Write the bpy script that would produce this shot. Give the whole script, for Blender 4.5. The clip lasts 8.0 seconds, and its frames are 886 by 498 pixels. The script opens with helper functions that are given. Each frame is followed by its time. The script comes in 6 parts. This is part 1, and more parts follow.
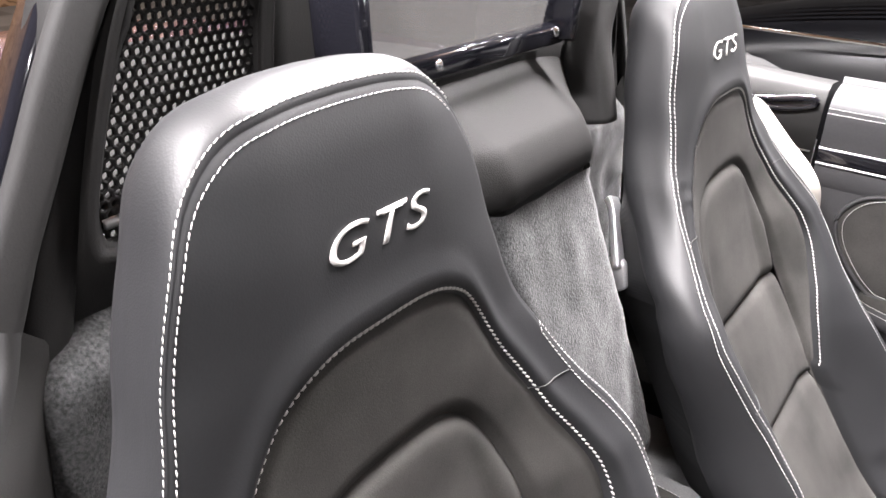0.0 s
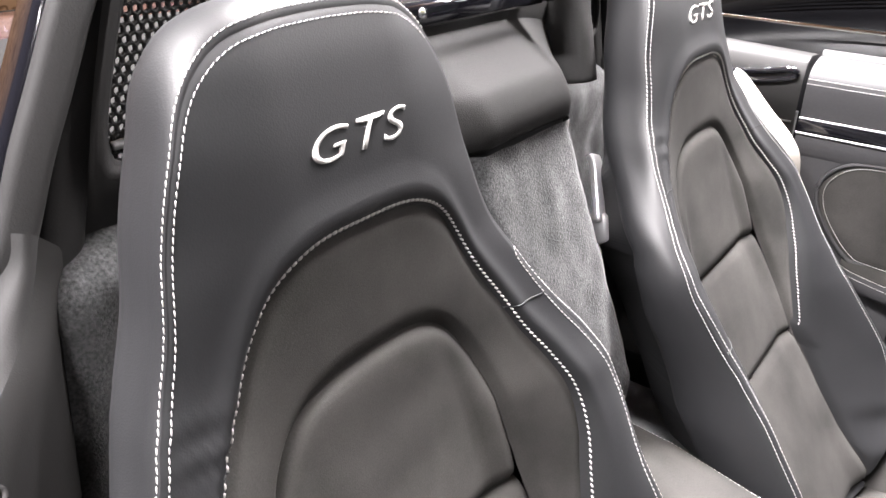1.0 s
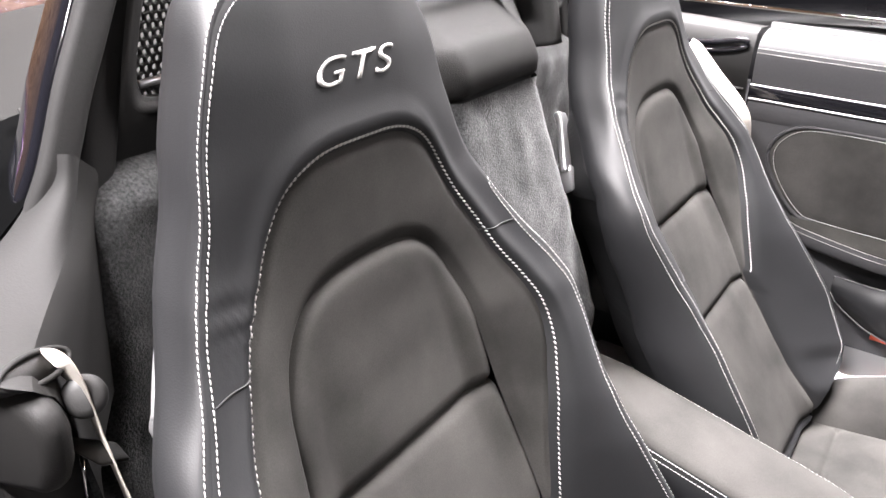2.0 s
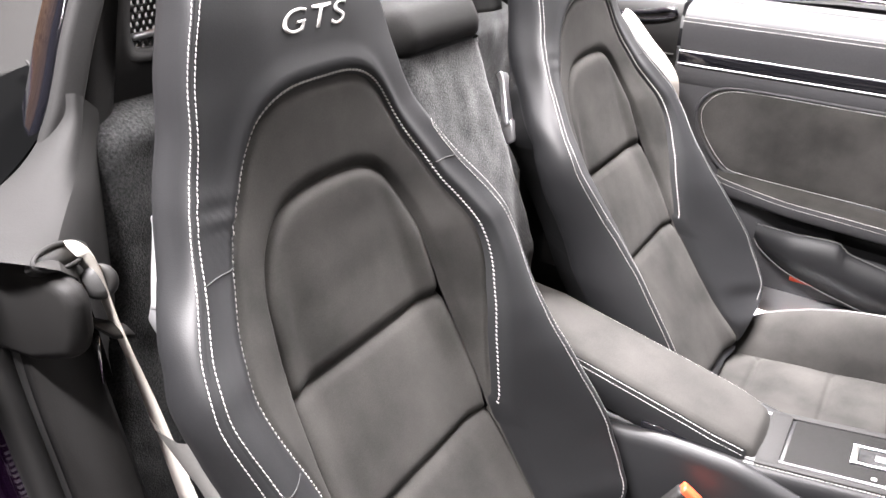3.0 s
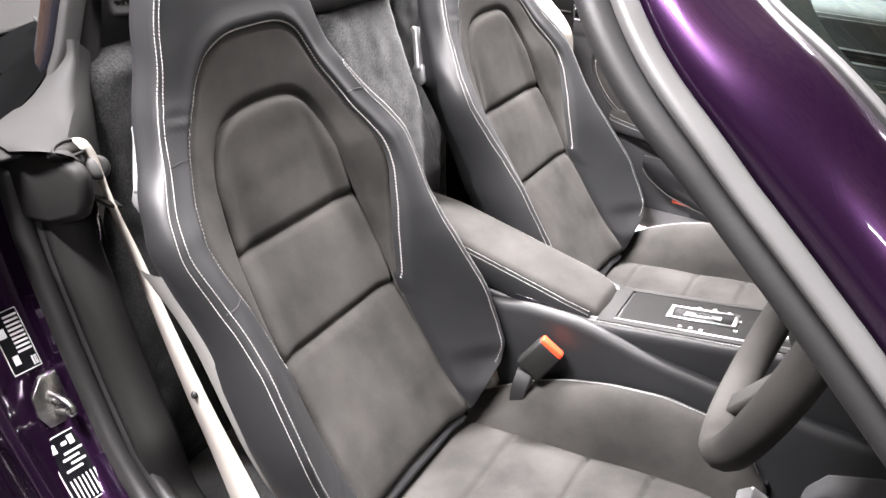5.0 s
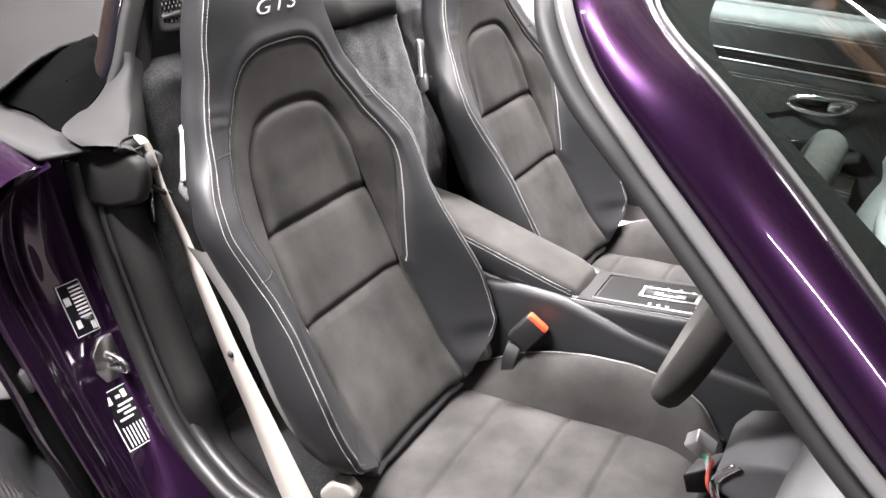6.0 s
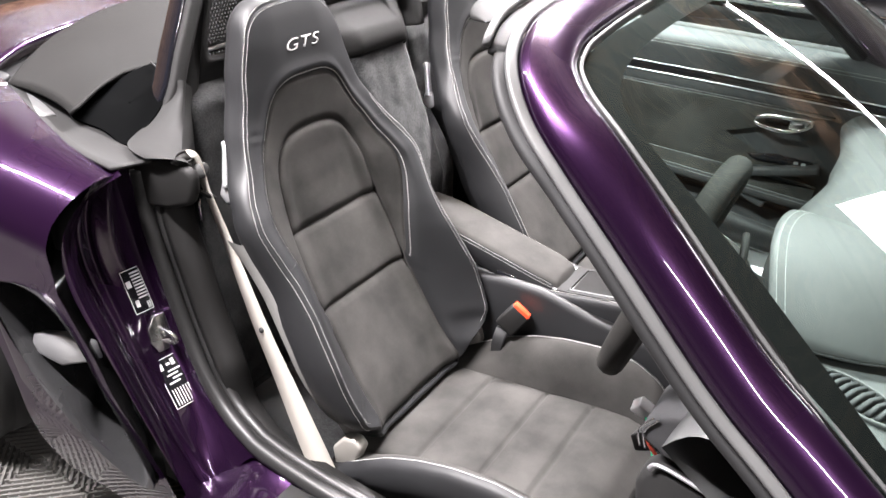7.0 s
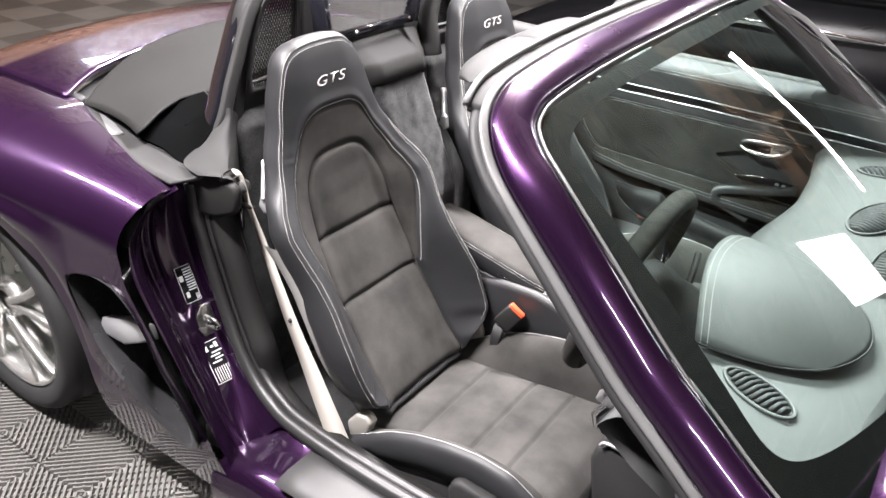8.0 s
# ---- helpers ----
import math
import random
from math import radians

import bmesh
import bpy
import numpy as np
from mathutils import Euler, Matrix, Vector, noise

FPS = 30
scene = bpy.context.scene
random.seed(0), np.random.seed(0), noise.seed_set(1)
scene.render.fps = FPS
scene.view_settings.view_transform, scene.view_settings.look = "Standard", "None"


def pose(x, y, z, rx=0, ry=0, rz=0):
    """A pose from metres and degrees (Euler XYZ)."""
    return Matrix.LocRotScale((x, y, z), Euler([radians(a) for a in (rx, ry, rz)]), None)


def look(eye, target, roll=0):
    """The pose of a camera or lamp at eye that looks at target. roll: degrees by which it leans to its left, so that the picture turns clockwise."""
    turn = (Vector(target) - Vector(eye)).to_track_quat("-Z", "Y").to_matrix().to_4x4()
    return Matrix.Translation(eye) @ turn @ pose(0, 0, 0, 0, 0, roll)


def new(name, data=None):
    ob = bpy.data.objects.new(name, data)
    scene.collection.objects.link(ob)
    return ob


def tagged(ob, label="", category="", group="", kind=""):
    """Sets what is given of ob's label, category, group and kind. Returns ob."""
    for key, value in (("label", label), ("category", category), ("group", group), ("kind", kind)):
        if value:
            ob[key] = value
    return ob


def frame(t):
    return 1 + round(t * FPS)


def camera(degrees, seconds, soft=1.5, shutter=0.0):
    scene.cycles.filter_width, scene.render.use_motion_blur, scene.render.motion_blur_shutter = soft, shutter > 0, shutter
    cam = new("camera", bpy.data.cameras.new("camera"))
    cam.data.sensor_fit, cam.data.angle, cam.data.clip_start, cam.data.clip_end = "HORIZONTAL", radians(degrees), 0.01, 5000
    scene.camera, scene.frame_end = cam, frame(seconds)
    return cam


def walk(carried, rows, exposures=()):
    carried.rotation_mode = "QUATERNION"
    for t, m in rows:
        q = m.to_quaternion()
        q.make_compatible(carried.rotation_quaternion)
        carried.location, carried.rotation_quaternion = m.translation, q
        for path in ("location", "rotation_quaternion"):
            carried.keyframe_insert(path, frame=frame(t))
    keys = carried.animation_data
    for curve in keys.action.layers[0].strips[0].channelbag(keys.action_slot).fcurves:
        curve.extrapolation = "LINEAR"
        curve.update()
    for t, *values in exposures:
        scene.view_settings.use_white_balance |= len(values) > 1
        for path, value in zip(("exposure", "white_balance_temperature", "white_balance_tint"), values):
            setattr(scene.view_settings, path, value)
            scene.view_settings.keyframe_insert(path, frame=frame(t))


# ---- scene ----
cam = camera(58.2, 8.0)
PATH = [
    (0, (0.02, -0.698, 1.217), (-0.981, 0.792, 0.336), 2.9),
    (0.5, (0.038, -0.713, 1.201), (-0.967, 0.778, 0.325), 2.9),
    (1, (0.086, -0.748, 1.18), (-0.935, 0.737, 0.312), 2.5),
    (1.5, (0.117, -0.795, 1.164), (-0.887, 0.701, 0.296), 2.5),
    (3, (0.264, -0.971, 1.167), (-0.642, 0.567, 0.266), 2.6),
    (3.5, (0.328, -1.023, 1.177), (-0.542, 0.525, 0.257), 2.4),
    (4, (0.4, -1.068, 1.173), (-0.432, 0.488, 0.231), 2.2),
    (4.5, (0.472, -1.124, 1.19), (-0.349, 0.425, 0.228), 2.3),
    (5, (0.535, -1.198, 1.228), (-0.313, 0.334, 0.262), 2.3),
    (6.3, (0.674, -1.406, 1.32), (-0.185, 0.128, 0.365), 2.7),
    (6.5, (0.711, -1.439, 1.346), (-0.163, 0.084, 0.389), 2.5),
    (7, (0.786, -1.534, 1.417), (-0.112, -0.029, 0.454), 2.6),
    (7.5, (0.867, -1.594, 1.495), (-0.072, -0.121, 0.522), 2.6),
    (8, (0.969, -1.679, 1.582), (-0.005, -0.235, 0.599), 2.7),
]
walk(cam, [(t, look(eye, target, roll)) for t, eye, target, roll in PATH], [(0, 0.47), (2, 0.50), (3.5, 0.51), (4.5, 0.60), (5.2, 0.45), (6.5, 0.30), (8, 0.21)])

# ---- light: an enclosed garage lit by ceiling tubes ----
world = bpy.data.worlds.new("garage_air")
scene.world = world
world.use_nodes = True
world.node_tree.nodes["Background"].inputs[0].default_value = (0.55, 0.6, 0.68, 1)
world.node_tree.nodes["Background"].inputs[1].default_value = 0.006
scene.view_settings.exposure = 0.0
TUBE_POWER = 400.0
LAMP_COLOR = (1.0, 0.950, 0.972)
TUBES = [((0.65, 4.3, 2.8), (2.95, 5.4, 2.8), 0.3), ((-3.0, -1.3, 2.8), (-1.7, -1.3, 2.8), 0.14), ((-1.3, -1.45, 2.8), (0.0, -1.45, 2.8), 0.72), ((1.7, -2.9, 2.8), (3.1, -2.9, 2.8), 0.10), ((-1.1, 1.0, 2.8), (0.2, 1.0, 2.8), 1.15),
         ((-2.0, 2.0, 2.8), (-0.8, 2.0, 2.8), 0.30), ((-5.2, 1.6, 2.8), (-5.2, 4.4, 2.8), 0.09)]

# ---- small tools ----
def link_mesh(name, verts, faces, mat, parent=None, label="", smooth=True, origin=None):
    me = bpy.data.meshes.new(name)
    o = Vector(origin) if origin is not None else Vector((0, 0, 0))
    me.from_pydata([tuple(Vector(v) - o) for v in verts], [], faces)
    me.validate()
    me.update()
    if smooth:
        me.polygons.foreach_set("use_smooth", [True] * len(me.polygons))
    if mat:
        me.materials.append(mat)
    ob = new(name, me)
    if parent is not None:
        ob.parent = parent
    if label:
        ob["label"] = label
    return ob


BASE = {}


def thing(name, at, label, category, group="", kind=""):
    """An empty at the base of a thing; its parts are given in world metres."""
    ob = new(name)
    ob.empty_display_size = 0.05
    ob.location = at
    BASE[ob.name] = Vector(at)
    return tagged(ob, label, category, group, kind)


def part(name, geo, mat, parent, label="", smooth=True, bevel=0.0, seg=2, solid=0.0):
    """One mesh under a thing or a part, from (verts, faces) in world metres."""
    o = BASE[parent.name]
    ob = link_mesh(name, geo[0], geo[1], mat, parent, label, smooth, o)
    BASE[ob.name] = o
    if solid:
        m = ob.modifiers.new("thick", "SOLIDIFY")
        m.thickness, m.offset = solid, -1
    if bevel:
        m = ob.modifiers.new("round", "BEVEL")
        m.width, m.segments, m.limit_method, m.angle_limit = bevel, seg, "ANGLE", radians(35)
    return ob


def single(name, geo, mat, label, category, group="", kind="", smooth=True, bevel=0.0, seg=2, solid=0.0):
    """A thing that is one mesh."""
    vs = np.array([tuple(v) for v in geo[0]])
    o = Vector(((vs[:, 0].min() + vs[:, 0].max()) / 2, (vs[:, 1].min() + vs[:, 1].max()) / 2, vs[:, 2].min()))
    ob = link_mesh(name, geo[0], geo[1], mat, None, "", smooth, o)
    ob.location = o
    BASE[ob.name] = o
    if solid:
        m = ob.modifiers.new("thick", "SOLIDIFY")
        m.thickness, m.offset = solid, -1
    if bevel:
        m = ob.modifiers.new("round", "BEVEL")
        m.width, m.segments, m.limit_method, m.angle_limit = bevel, seg, "ANGLE", radians(35)
    return tagged(ob, label, category, group, kind)


def grid(rows, close_u=False, close_v=False):
    """Quads over a list of rows of points."""
    n, m = len(rows), len(rows[0])
    vs = [tuple(p) for r in rows for p in r]
    fs = []
    for i in range(n if close_v else n - 1):
        for j in range(m if close_u else m - 1):
            a, b = i * m + j, i * m + (j + 1) % m
            c, d = ((i + 1) % n) * m + (j + 1) % m, ((i + 1) % n) * m + j
            fs.append((a, b, c, d))
    return vs, fs


def box(x0, x1, y0, y1, z0, z1):
    v = [(x, y, z) for x in (x0, x1) for y in (y0, y1) for z in (z0, z1)]
    return v, [(0, 1, 3, 2), (4, 6, 7, 5), (0, 4, 5, 1), (2, 3, 7, 6), (0, 2, 6, 4), (1, 5, 7, 3)]


def turn_geo(geo, m):
    return [tuple(m @ Vector(v)) for v in geo[0]], geo[1]


def smooth_line(pts, n=8, closed=False):
    """A Catmull-Rom line through points."""
    p = [np.array(q, float) for q in pts]
    k = len(p)
    out = []
    for i in range(k if closed else k - 1):
        if closed:
            a, b, c, d = p[(i - 1) % k], p[i], p[(i + 1) % k], p[(i + 2) % k]
        else:
            a, b, c, d = p[max(i - 1, 0)], p[i], p[i + 1], p[min(i + 2, k - 1)]
        for j in range(n):
            t = j / n
            out.append(0.5 * (2 * b + (c - a) * t + (2 * a - 5 * b + 4 * c - d) * t * t + (3 * b - a - 3 * c + d) * t ** 3))
    if not closed:
        out.append(p[-1])
    return out


def sweep(path, prof, up=(0, 0, 1), closed=False, caps=True, scale=None):
    """A profile (side, up) carried along a path."""
    p = [Vector(q) for q in path]
    n, rows = len(p), []
    for i in range(n):
        t = (p[(i + 1) % n] - p[i - 1]) if closed else (p[min(i + 1, n - 1)] - p[max(i - 1, 0)])
        t.normalize()
        u = Vector(up[i] if isinstance(up, list) else up)
        s = t.cross(u).normalized()
        w = s.cross(t).normalized()
        k = scale[i] if scale else 1.0
        rows.append([tuple(p[i] + s * (a * k) + w * (b * k)) for a, b in prof])
    vs, fs = grid(rows, close_u=True, close_v=closed)
    if caps and not closed:
        m = len(prof)
        fs.append(tuple(range(m - 1, -1, -1)))
        fs.append(tuple(range((n - 1) * m, n * m)))
    return vs, fs


def ring(r, n=10, ry=None):
    return [(r * math.cos(2 * math.pi * i / n), (ry or r) * math.sin(2 * math.pi * i / n)) for i in range(n)]


def rounded(w, h, r, n=4):
    """A rounded rectangle, as a profile."""
    out = []
    for cx, cy, a0 in ((w / 2 - r, h / 2 - r, 0), (-w / 2 + r, h / 2 - r, 90), (-w / 2 + r, -h / 2 + r, 180), (w / 2 - r, -h / 2 + r, 270)):
        for i in range(n + 1):
            a = radians(a0 + 90 * i / n)
            out.append((cx + r * math.cos(a), cy + r * math.sin(a)))
    return out


def slab(loop, depth):
    """A solid from a closed outline of points and a depth vector."""
    n = len(loop)
    d = Vector(depth)
    vs = [tuple(Vector(q)) for q in loop] + [tuple(Vector(q) + d) for q in loop]
    fs = [tuple(range(n)), tuple(range(2 * n - 1, n - 1, -1))]
    fs += [(i, i + n, (i + 1) % n + n, (i + 1) % n) for i in range(n)]
    return vs, fs


def lathe(prof, at, axis=(0, 1, 0), n=40):
    """A turned body: profile of (radius, along) round an axis."""
    a = Vector(axis).normalized()
    q = Vector((0, 0, 1)).rotation_difference(a)
    rows = []
    for i in range(n):
        t = 2 * math.pi * i / n
        rows.append([tuple(Vector(at) + q @ Vector((r * math.cos(t), r * math.sin(t), h))) for r, h in prof])
    return grid(rows, close_v=True)


def stitches(points, normals, pitch=0.0052, length=0.0042, wide=0.0011, high=0.0007, slant=0.12):
    """Short threads laid along a line on a surface."""
    p = [Vector(q) for q in points]
    d = [0.0]
    for a, b in zip(p, p[1:]):
        d.append(d[-1] + (b - a).length)
    total = d[-1]
    vs, fs = [], []
    k, i = 0, 0
    s = 0.0
    while s + length < total:
        mid = s + length / 2
        while i < len(d) - 2 and d[i + 1] < mid:
            i += 1
        f = (mid - d[i]) / max(d[i + 1] - d[i], 1e-9)
        c = p[i].lerp(p[i + 1], f)
        t = (p[i + 1] - p[i]).normalized()
        n = Vector(normals[i]).normalized()
        b = n.cross(t).normalized()
        t2 = (t + b * slant).normalized()
        b2 = n.cross(t2).normalized()
        o = len(vs)
        for e, w, h in ((-0.5, 0.55, 0.0), (-0.28, 1.0, 1.0), (0.28, 1.0, 1.0), (0.5, 0.55, 0.0)):
            q = c + t2 * (e * length)
            vs += [tuple(q - b2 * (wide * w / 2) - n * 0.0006), tuple(q - b2 * (wide * w * 0.25) + n * (high * h)),
                   tuple(q + b2 * (wide * w * 0.25) + n * (high * h)), tuple(q + b2 * (wide * w / 2) - n * 0.0006)]
        for r in range(3):
            for j in range(3):
                fs.append((o + 4 * r + j, o + 4 * r + j + 1, o + 4 * r + j + 5, o + 4 * r + j + 4))
        s += pitch
    return vs, fs


def keyed(*pairs, soften=0.0):
    """A smooth function through (position, value) pairs, positions rising."""
    xs, ys = np.array(pairs, float).T
    g = np.linspace(xs[0], xs[-1], 801)
    v = np.interp(g, xs, ys)
    if soften:
        k = max(int(soften / (g[1] - g[0])), 1)
        w = np.hanning(2 * k + 3)
        v = np.convolve(np.pad(v, k + 1, mode="edge"), w / w.sum(), "valid")
    return lambda q: float(np.interp(q, g, v))

# ---- materials ----
def material(name, color, rough=0.5, metal=0.0, bump=0.0, bump_scale=200.0, vary=0.15, vary_scale=6.0, coat=0.0, sheen=0.0,
             rough_vary=0.08, spec=0.5, kind="noise", grain=0.0, grain_scale=300.0):
    """A surface with large and fine variation and relief, in object metres."""
    m = bpy.data.materials.new(name)
    m.use_nodes = True
    nt = m.node_tree
    b = nt.nodes["Principled BSDF"]
    tc = nt.nodes.new("ShaderNodeTexCoord")
    big = nt.nodes.new("ShaderNodeTexNoise")
    big.inputs["Scale"].default_value, big.inputs["Detail"].default_value = vary_scale, 5
    nt.links.new(tc.outputs["Object"], big.inputs["Vector"])
    mix = nt.nodes.new("ShaderNodeMix")
    mix.data_type = "RGBA"
    dark = tuple(c * (1 - vary) for c in color)
    light = tuple(min(c * (1 + vary), 1) for c in color)
    mix.inputs[6].default_value, mix.inputs[7].default_value = (*dark, 1), (*light, 1)
    spread = nt.nodes.new("ShaderNodeMapRange")
    spread.inputs[1].default_value, spread.inputs[2].default_value = 0.3, 0.7
    nt.links.new(big.outputs["Fac"], spread.inputs[0])
    nt.links.new(spread.outputs[0], mix.inputs[0])
    out = mix.outputs[2]
    if grain:
        fine = nt.nodes.new("ShaderNodeTexNoise")
        fine.inputs["Scale"].default_value, fine.inputs["Detail"].default_value = grain_scale, 3
        nt.links.new(tc.outputs["Object"], fine.inputs["Vector"])
        rampf = nt.nodes.new("ShaderNodeMapRange")
        rampf.inputs[1].default_value, rampf.inputs[2].default_value = 0.3, 0.7
        rampf.inputs[3].default_value, rampf.inputs[4].default_value = 1 - grain, 1 + grain
        nt.links.new(fine.outputs["Fac"], rampf.inputs[0])
        mul = nt.nodes.new("ShaderNodeVectorMath")
        mul.operation = "SCALE"
        nt.links.new(out, mul.inputs[0])
        nt.links.new(rampf.outputs[0], mul.inputs["Scale"])
        out = mul.outputs[0]
    nt.links.new(out, b.inputs["Base Color"])
    rr = nt.nodes.new("ShaderNodeMapRange")
    rr.inputs[3].default_value, rr.inputs[4].default_value = max(rough - rough_vary, 0.02), min(rough + rough_vary, 1)
    nt.links.new(big.outputs["Fac"], rr.inputs[0])
    nt.links.new(rr.outputs[0], b.inputs["Roughness"])
    b.inputs["Metallic"].default_value = metal
    b.inputs["Specular IOR Level"].default_value = spec
    if coat:
        b.inputs["Coat Weight"].default_value, b.inputs["Coat Roughness"].default_value = coat, 0.03
    if sheen:
        b.inputs["Sheen Weight"].default_value, b.inputs["Sheen Roughness"].default_value = sheen, 0.45
    if bump:
        t = nt.nodes.new("ShaderNodeTexVoronoi" if kind == "voronoi" else "ShaderNodeTexNoise")
        t.inputs["Scale"].default_value = bump_scale
        nt.links.new(tc.outputs["Object"], t.inputs["Vector"])
        bp = nt.nodes.new("ShaderNodeBump")
        bp.inputs["Strength"].default_value, bp.inputs["Distance"].default_value = bump, 0.002
        nt.links.new(t.outputs[0], bp.inputs["Height"])
        nt.links.new(bp.outputs[0], b.inputs["Normal"])
    return m


def glass_material(name, tint):
    """A clear pane: it lets light through tinted and mirrors by angle."""
    m = bpy.data.materials.new(name)
    m.use_nodes = True
    nt = m.node_tree
    nt.nodes.remove(nt.nodes["Principled BSDF"])
    tr = nt.nodes.new("ShaderNodeBsdfTransparent")
    tr.inputs[0].default_value = (*tint, 1)
    gl = nt.nodes.new("ShaderNodeBsdfGlossy")
    gl.inputs["Roughness"].default_value = 0.01
    lw = nt.nodes.new("ShaderNodeLayerWeight")
    lw.inputs[0].default_value = 0.5
    pw = nt.nodes.new("ShaderNodeMath")
    pw.operation = "POWER"
    pw.inputs[1].default_value = 5
    nt.links.new(lw.outputs["Facing"], pw.inputs[0])
    fr = nt.nodes.new("ShaderNodeMapRange")
    fr.inputs[3].default_value, fr.inputs[4].default_value = 0.08, 1.0
    nt.links.new(pw.outputs[0], fr.inputs[0])
    mx = nt.nodes.new("ShaderNodeMixShader")
    nt.links.new(fr.outputs[0], mx.inputs[0])
    nt.links.new(tr.outputs[0], mx.inputs[1])
    nt.links.new(gl.outputs[0], mx.inputs[2])
    nt.links.new(mx.outputs[0], nt.nodes["Material Output"].inputs[0])
    return m


def glow(name, color, strength):
    m = bpy.data.materials.new(name)
    m.use_nodes = True
    b = m.node_tree.nodes["Principled BSDF"]
    b.inputs["Base Color"].default_value = (*color, 1)
    b.inputs["Emission Color"].default_value, b.inputs["Emission Strength"].default_value = (*color, 1), strength
    return m


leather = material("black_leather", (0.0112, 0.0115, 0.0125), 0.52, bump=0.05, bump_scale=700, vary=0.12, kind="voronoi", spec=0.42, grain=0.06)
# black leather lightened in colour to stand in for strong light from above
toplit_dash_leather = material("toplit_dash_leather", (0.062, 0.063, 0.063), 0.6, bump=0.06, bump_scale=700, vary=0.08, kind="voronoi", grain=0.05)
shell_grey = material("light_grey_seat_shell", (0.16, 0.157, 0.15), 0.55, bump=0.08, bump_scale=500, vary=0.08, grain=0.06)
visor_vinyl = material("grey_visor_vinyl", (0.0125, 0.0122, 0.012), 0.7, spec=0.2, bump=0.1, bump_scale=700, vary=0.1, grain=0.06)
leather_soft = material("grey_black_leather", (0.040, 0.040, 0.042), 0.68, spec=0.35, bump=0.06, bump_scale=700, vary=0.12, kind="voronoi", grain=0.06)
suede = material("dark_suede", (0.0335, 0.0322, 0.0303), 0.95, bump=0.12, bump_scale=900, vary=0.42, vary_scale=9.0, spec=0.2, grain=0.12, grain_scale=700)
thread = material("white_thread", (0.42, 0.41, 0.395), 0.7, vary=0.05)
plastic = material("dark_plastic", (0.0080, 0.0077, 0.0074), 0.62, spec=0.3, bump=0.12, bump_scale=600, vary=0.1, grain=0.08)
plastic_grey = material("grey_trim_plastic", (0.0185, 0.0182, 0.0180), 0.7, spec=0.25, bump=0.12, bump_scale=600, vary=0.1, grain=0.06)
gloss_black = material("gloss_black", (0.006, 0.006, 0.008), 0.08, vary=0.1, coat=0.4)
car_black = material("black_car_paint", (0.0012, 0.0012, 0.0014), 0.3, vary=0.1, spec=0.04)
rubber = material("black_rubber", (0.0075, 0.0075, 0.008), 0.66, bump=0.1, bump_scale=300, vary=0.15)
strip_rubber = material("door_seal_rubber", (0.0155, 0.0153, 0.0152), 0.48, bump=0.1, bump_scale=300, vary=0.12)
sill_grey = material("grey_sill_plastic", (0.026, 0.0257, 0.0254), 0.6, bump=0.1, bump_scale=500, vary=0.1)
seal_grey = material("grey_worn_seal", (0.085, 0.085, 0.085), 0.48, bump=0.08, bump_scale=200, vary=0.15)
carpet = material("black_carpet", (0.0245, 0.0250, 0.0252), 1.0, bump=0.5, bump_scale=420, vary=0.5, vary_scale=22, sheen=0.16, spec=0.1, grain=0.6, grain_scale=330)
webbing = material("silver_webbing", (0.36, 0.335, 0.30), 0.7, bump=0.25, bump_scale=900, vary=0.05)
chrome = material("chrome", (0.75, 0.75, 0.76), 0.12, metal=1.0, vary=0.04, rough_vary=0.04)
silver = material("silver_paint", (0.55, 0.55, 0.56), 0.3, metal=0.7, vary=0.05)
zinc = material("zinc_plated_steel", (0.6, 0.6, 0.58), 0.28, metal=1.0, vary=0.1)
paint = material("purple_metallic_paint", (0.027, 0.0090, 0.0355), 0.27, metal=0.8, spec=0.3, vary=0.12, vary_scale=2, coat=1.0, rough_vary=0.03)
glass = glass_material("green_tinted_glass", (0.70, 0.87, 0.81))
clear = glass_material("grey_clear_panel", (0.78, 0.78, 0.78))
# a clear pane with a flat grey share mixed in: part of it scatters
nt = clear.node_tree
haze = nt.nodes.new("ShaderNodeBsdfDiffuse")
haze.inputs[0].default_value = (0.22, 0.215, 0.21, 1)
old = [n for n in nt.nodes if n.type == "MIX_SHADER"][0]
veil = nt.nodes.new("ShaderNodeMixShader")
veil.inputs[0].default_value = 0.45
nt.links.new(old.outputs[0], veil.inputs[1])
nt.links.new(haze.outputs[0], veil.inputs[2])
nt.links.new(veil.outputs[0], nt.nodes["Material Output"].inputs[0])
frit = material("black_glass_border", (0.006, 0.006, 0.006), 0.8, spec=0.05, vary=0.1)
paper_white = material("white_paper", (0.55, 0.55, 0.54), 0.8, vary=0.02)
orange = material("red_orange_plastic", (0.72, 0.070, 0.026), 0.35, vary=0.05)
tyre_rubber = material("tyre_rubber", (0.010, 0.010, 0.010), 0.75, bump=0.2, bump_scale=150, vary=0.2)
alloy = material("silver_alloy", (0.62, 0.62, 0.6), 0.25, metal=0.9, vary=0.05)
lid_plastic = material("grained_lid_plastic", (0.0095, 0.0093, 0.0090), 0.7, bump=0.25, bump_scale=700, vary=0.12, spec=0.14, grain=0.15, grain_scale=500)
woven_metal = material("woven_grey_metal", (0.035, 0.034, 0.032), 0.55, metal=0.0, bump=0.3, bump_scale=500, vary=0.2, grain=0.25, grain_scale=350)
near_black = material("near_black_matt", (0.0007, 0.0008, 0.0009), 0.9, vary=0.1, spec=0.03)
zinc_warm = material("silver_beige_plastic", (0.30, 0.285, 0.26), 0.4, metal=0.3, vary=0.15)
scoop_black = material("satin_black_plastic", (0.014, 0.014, 0.0145), 0.26, vary=0.15)
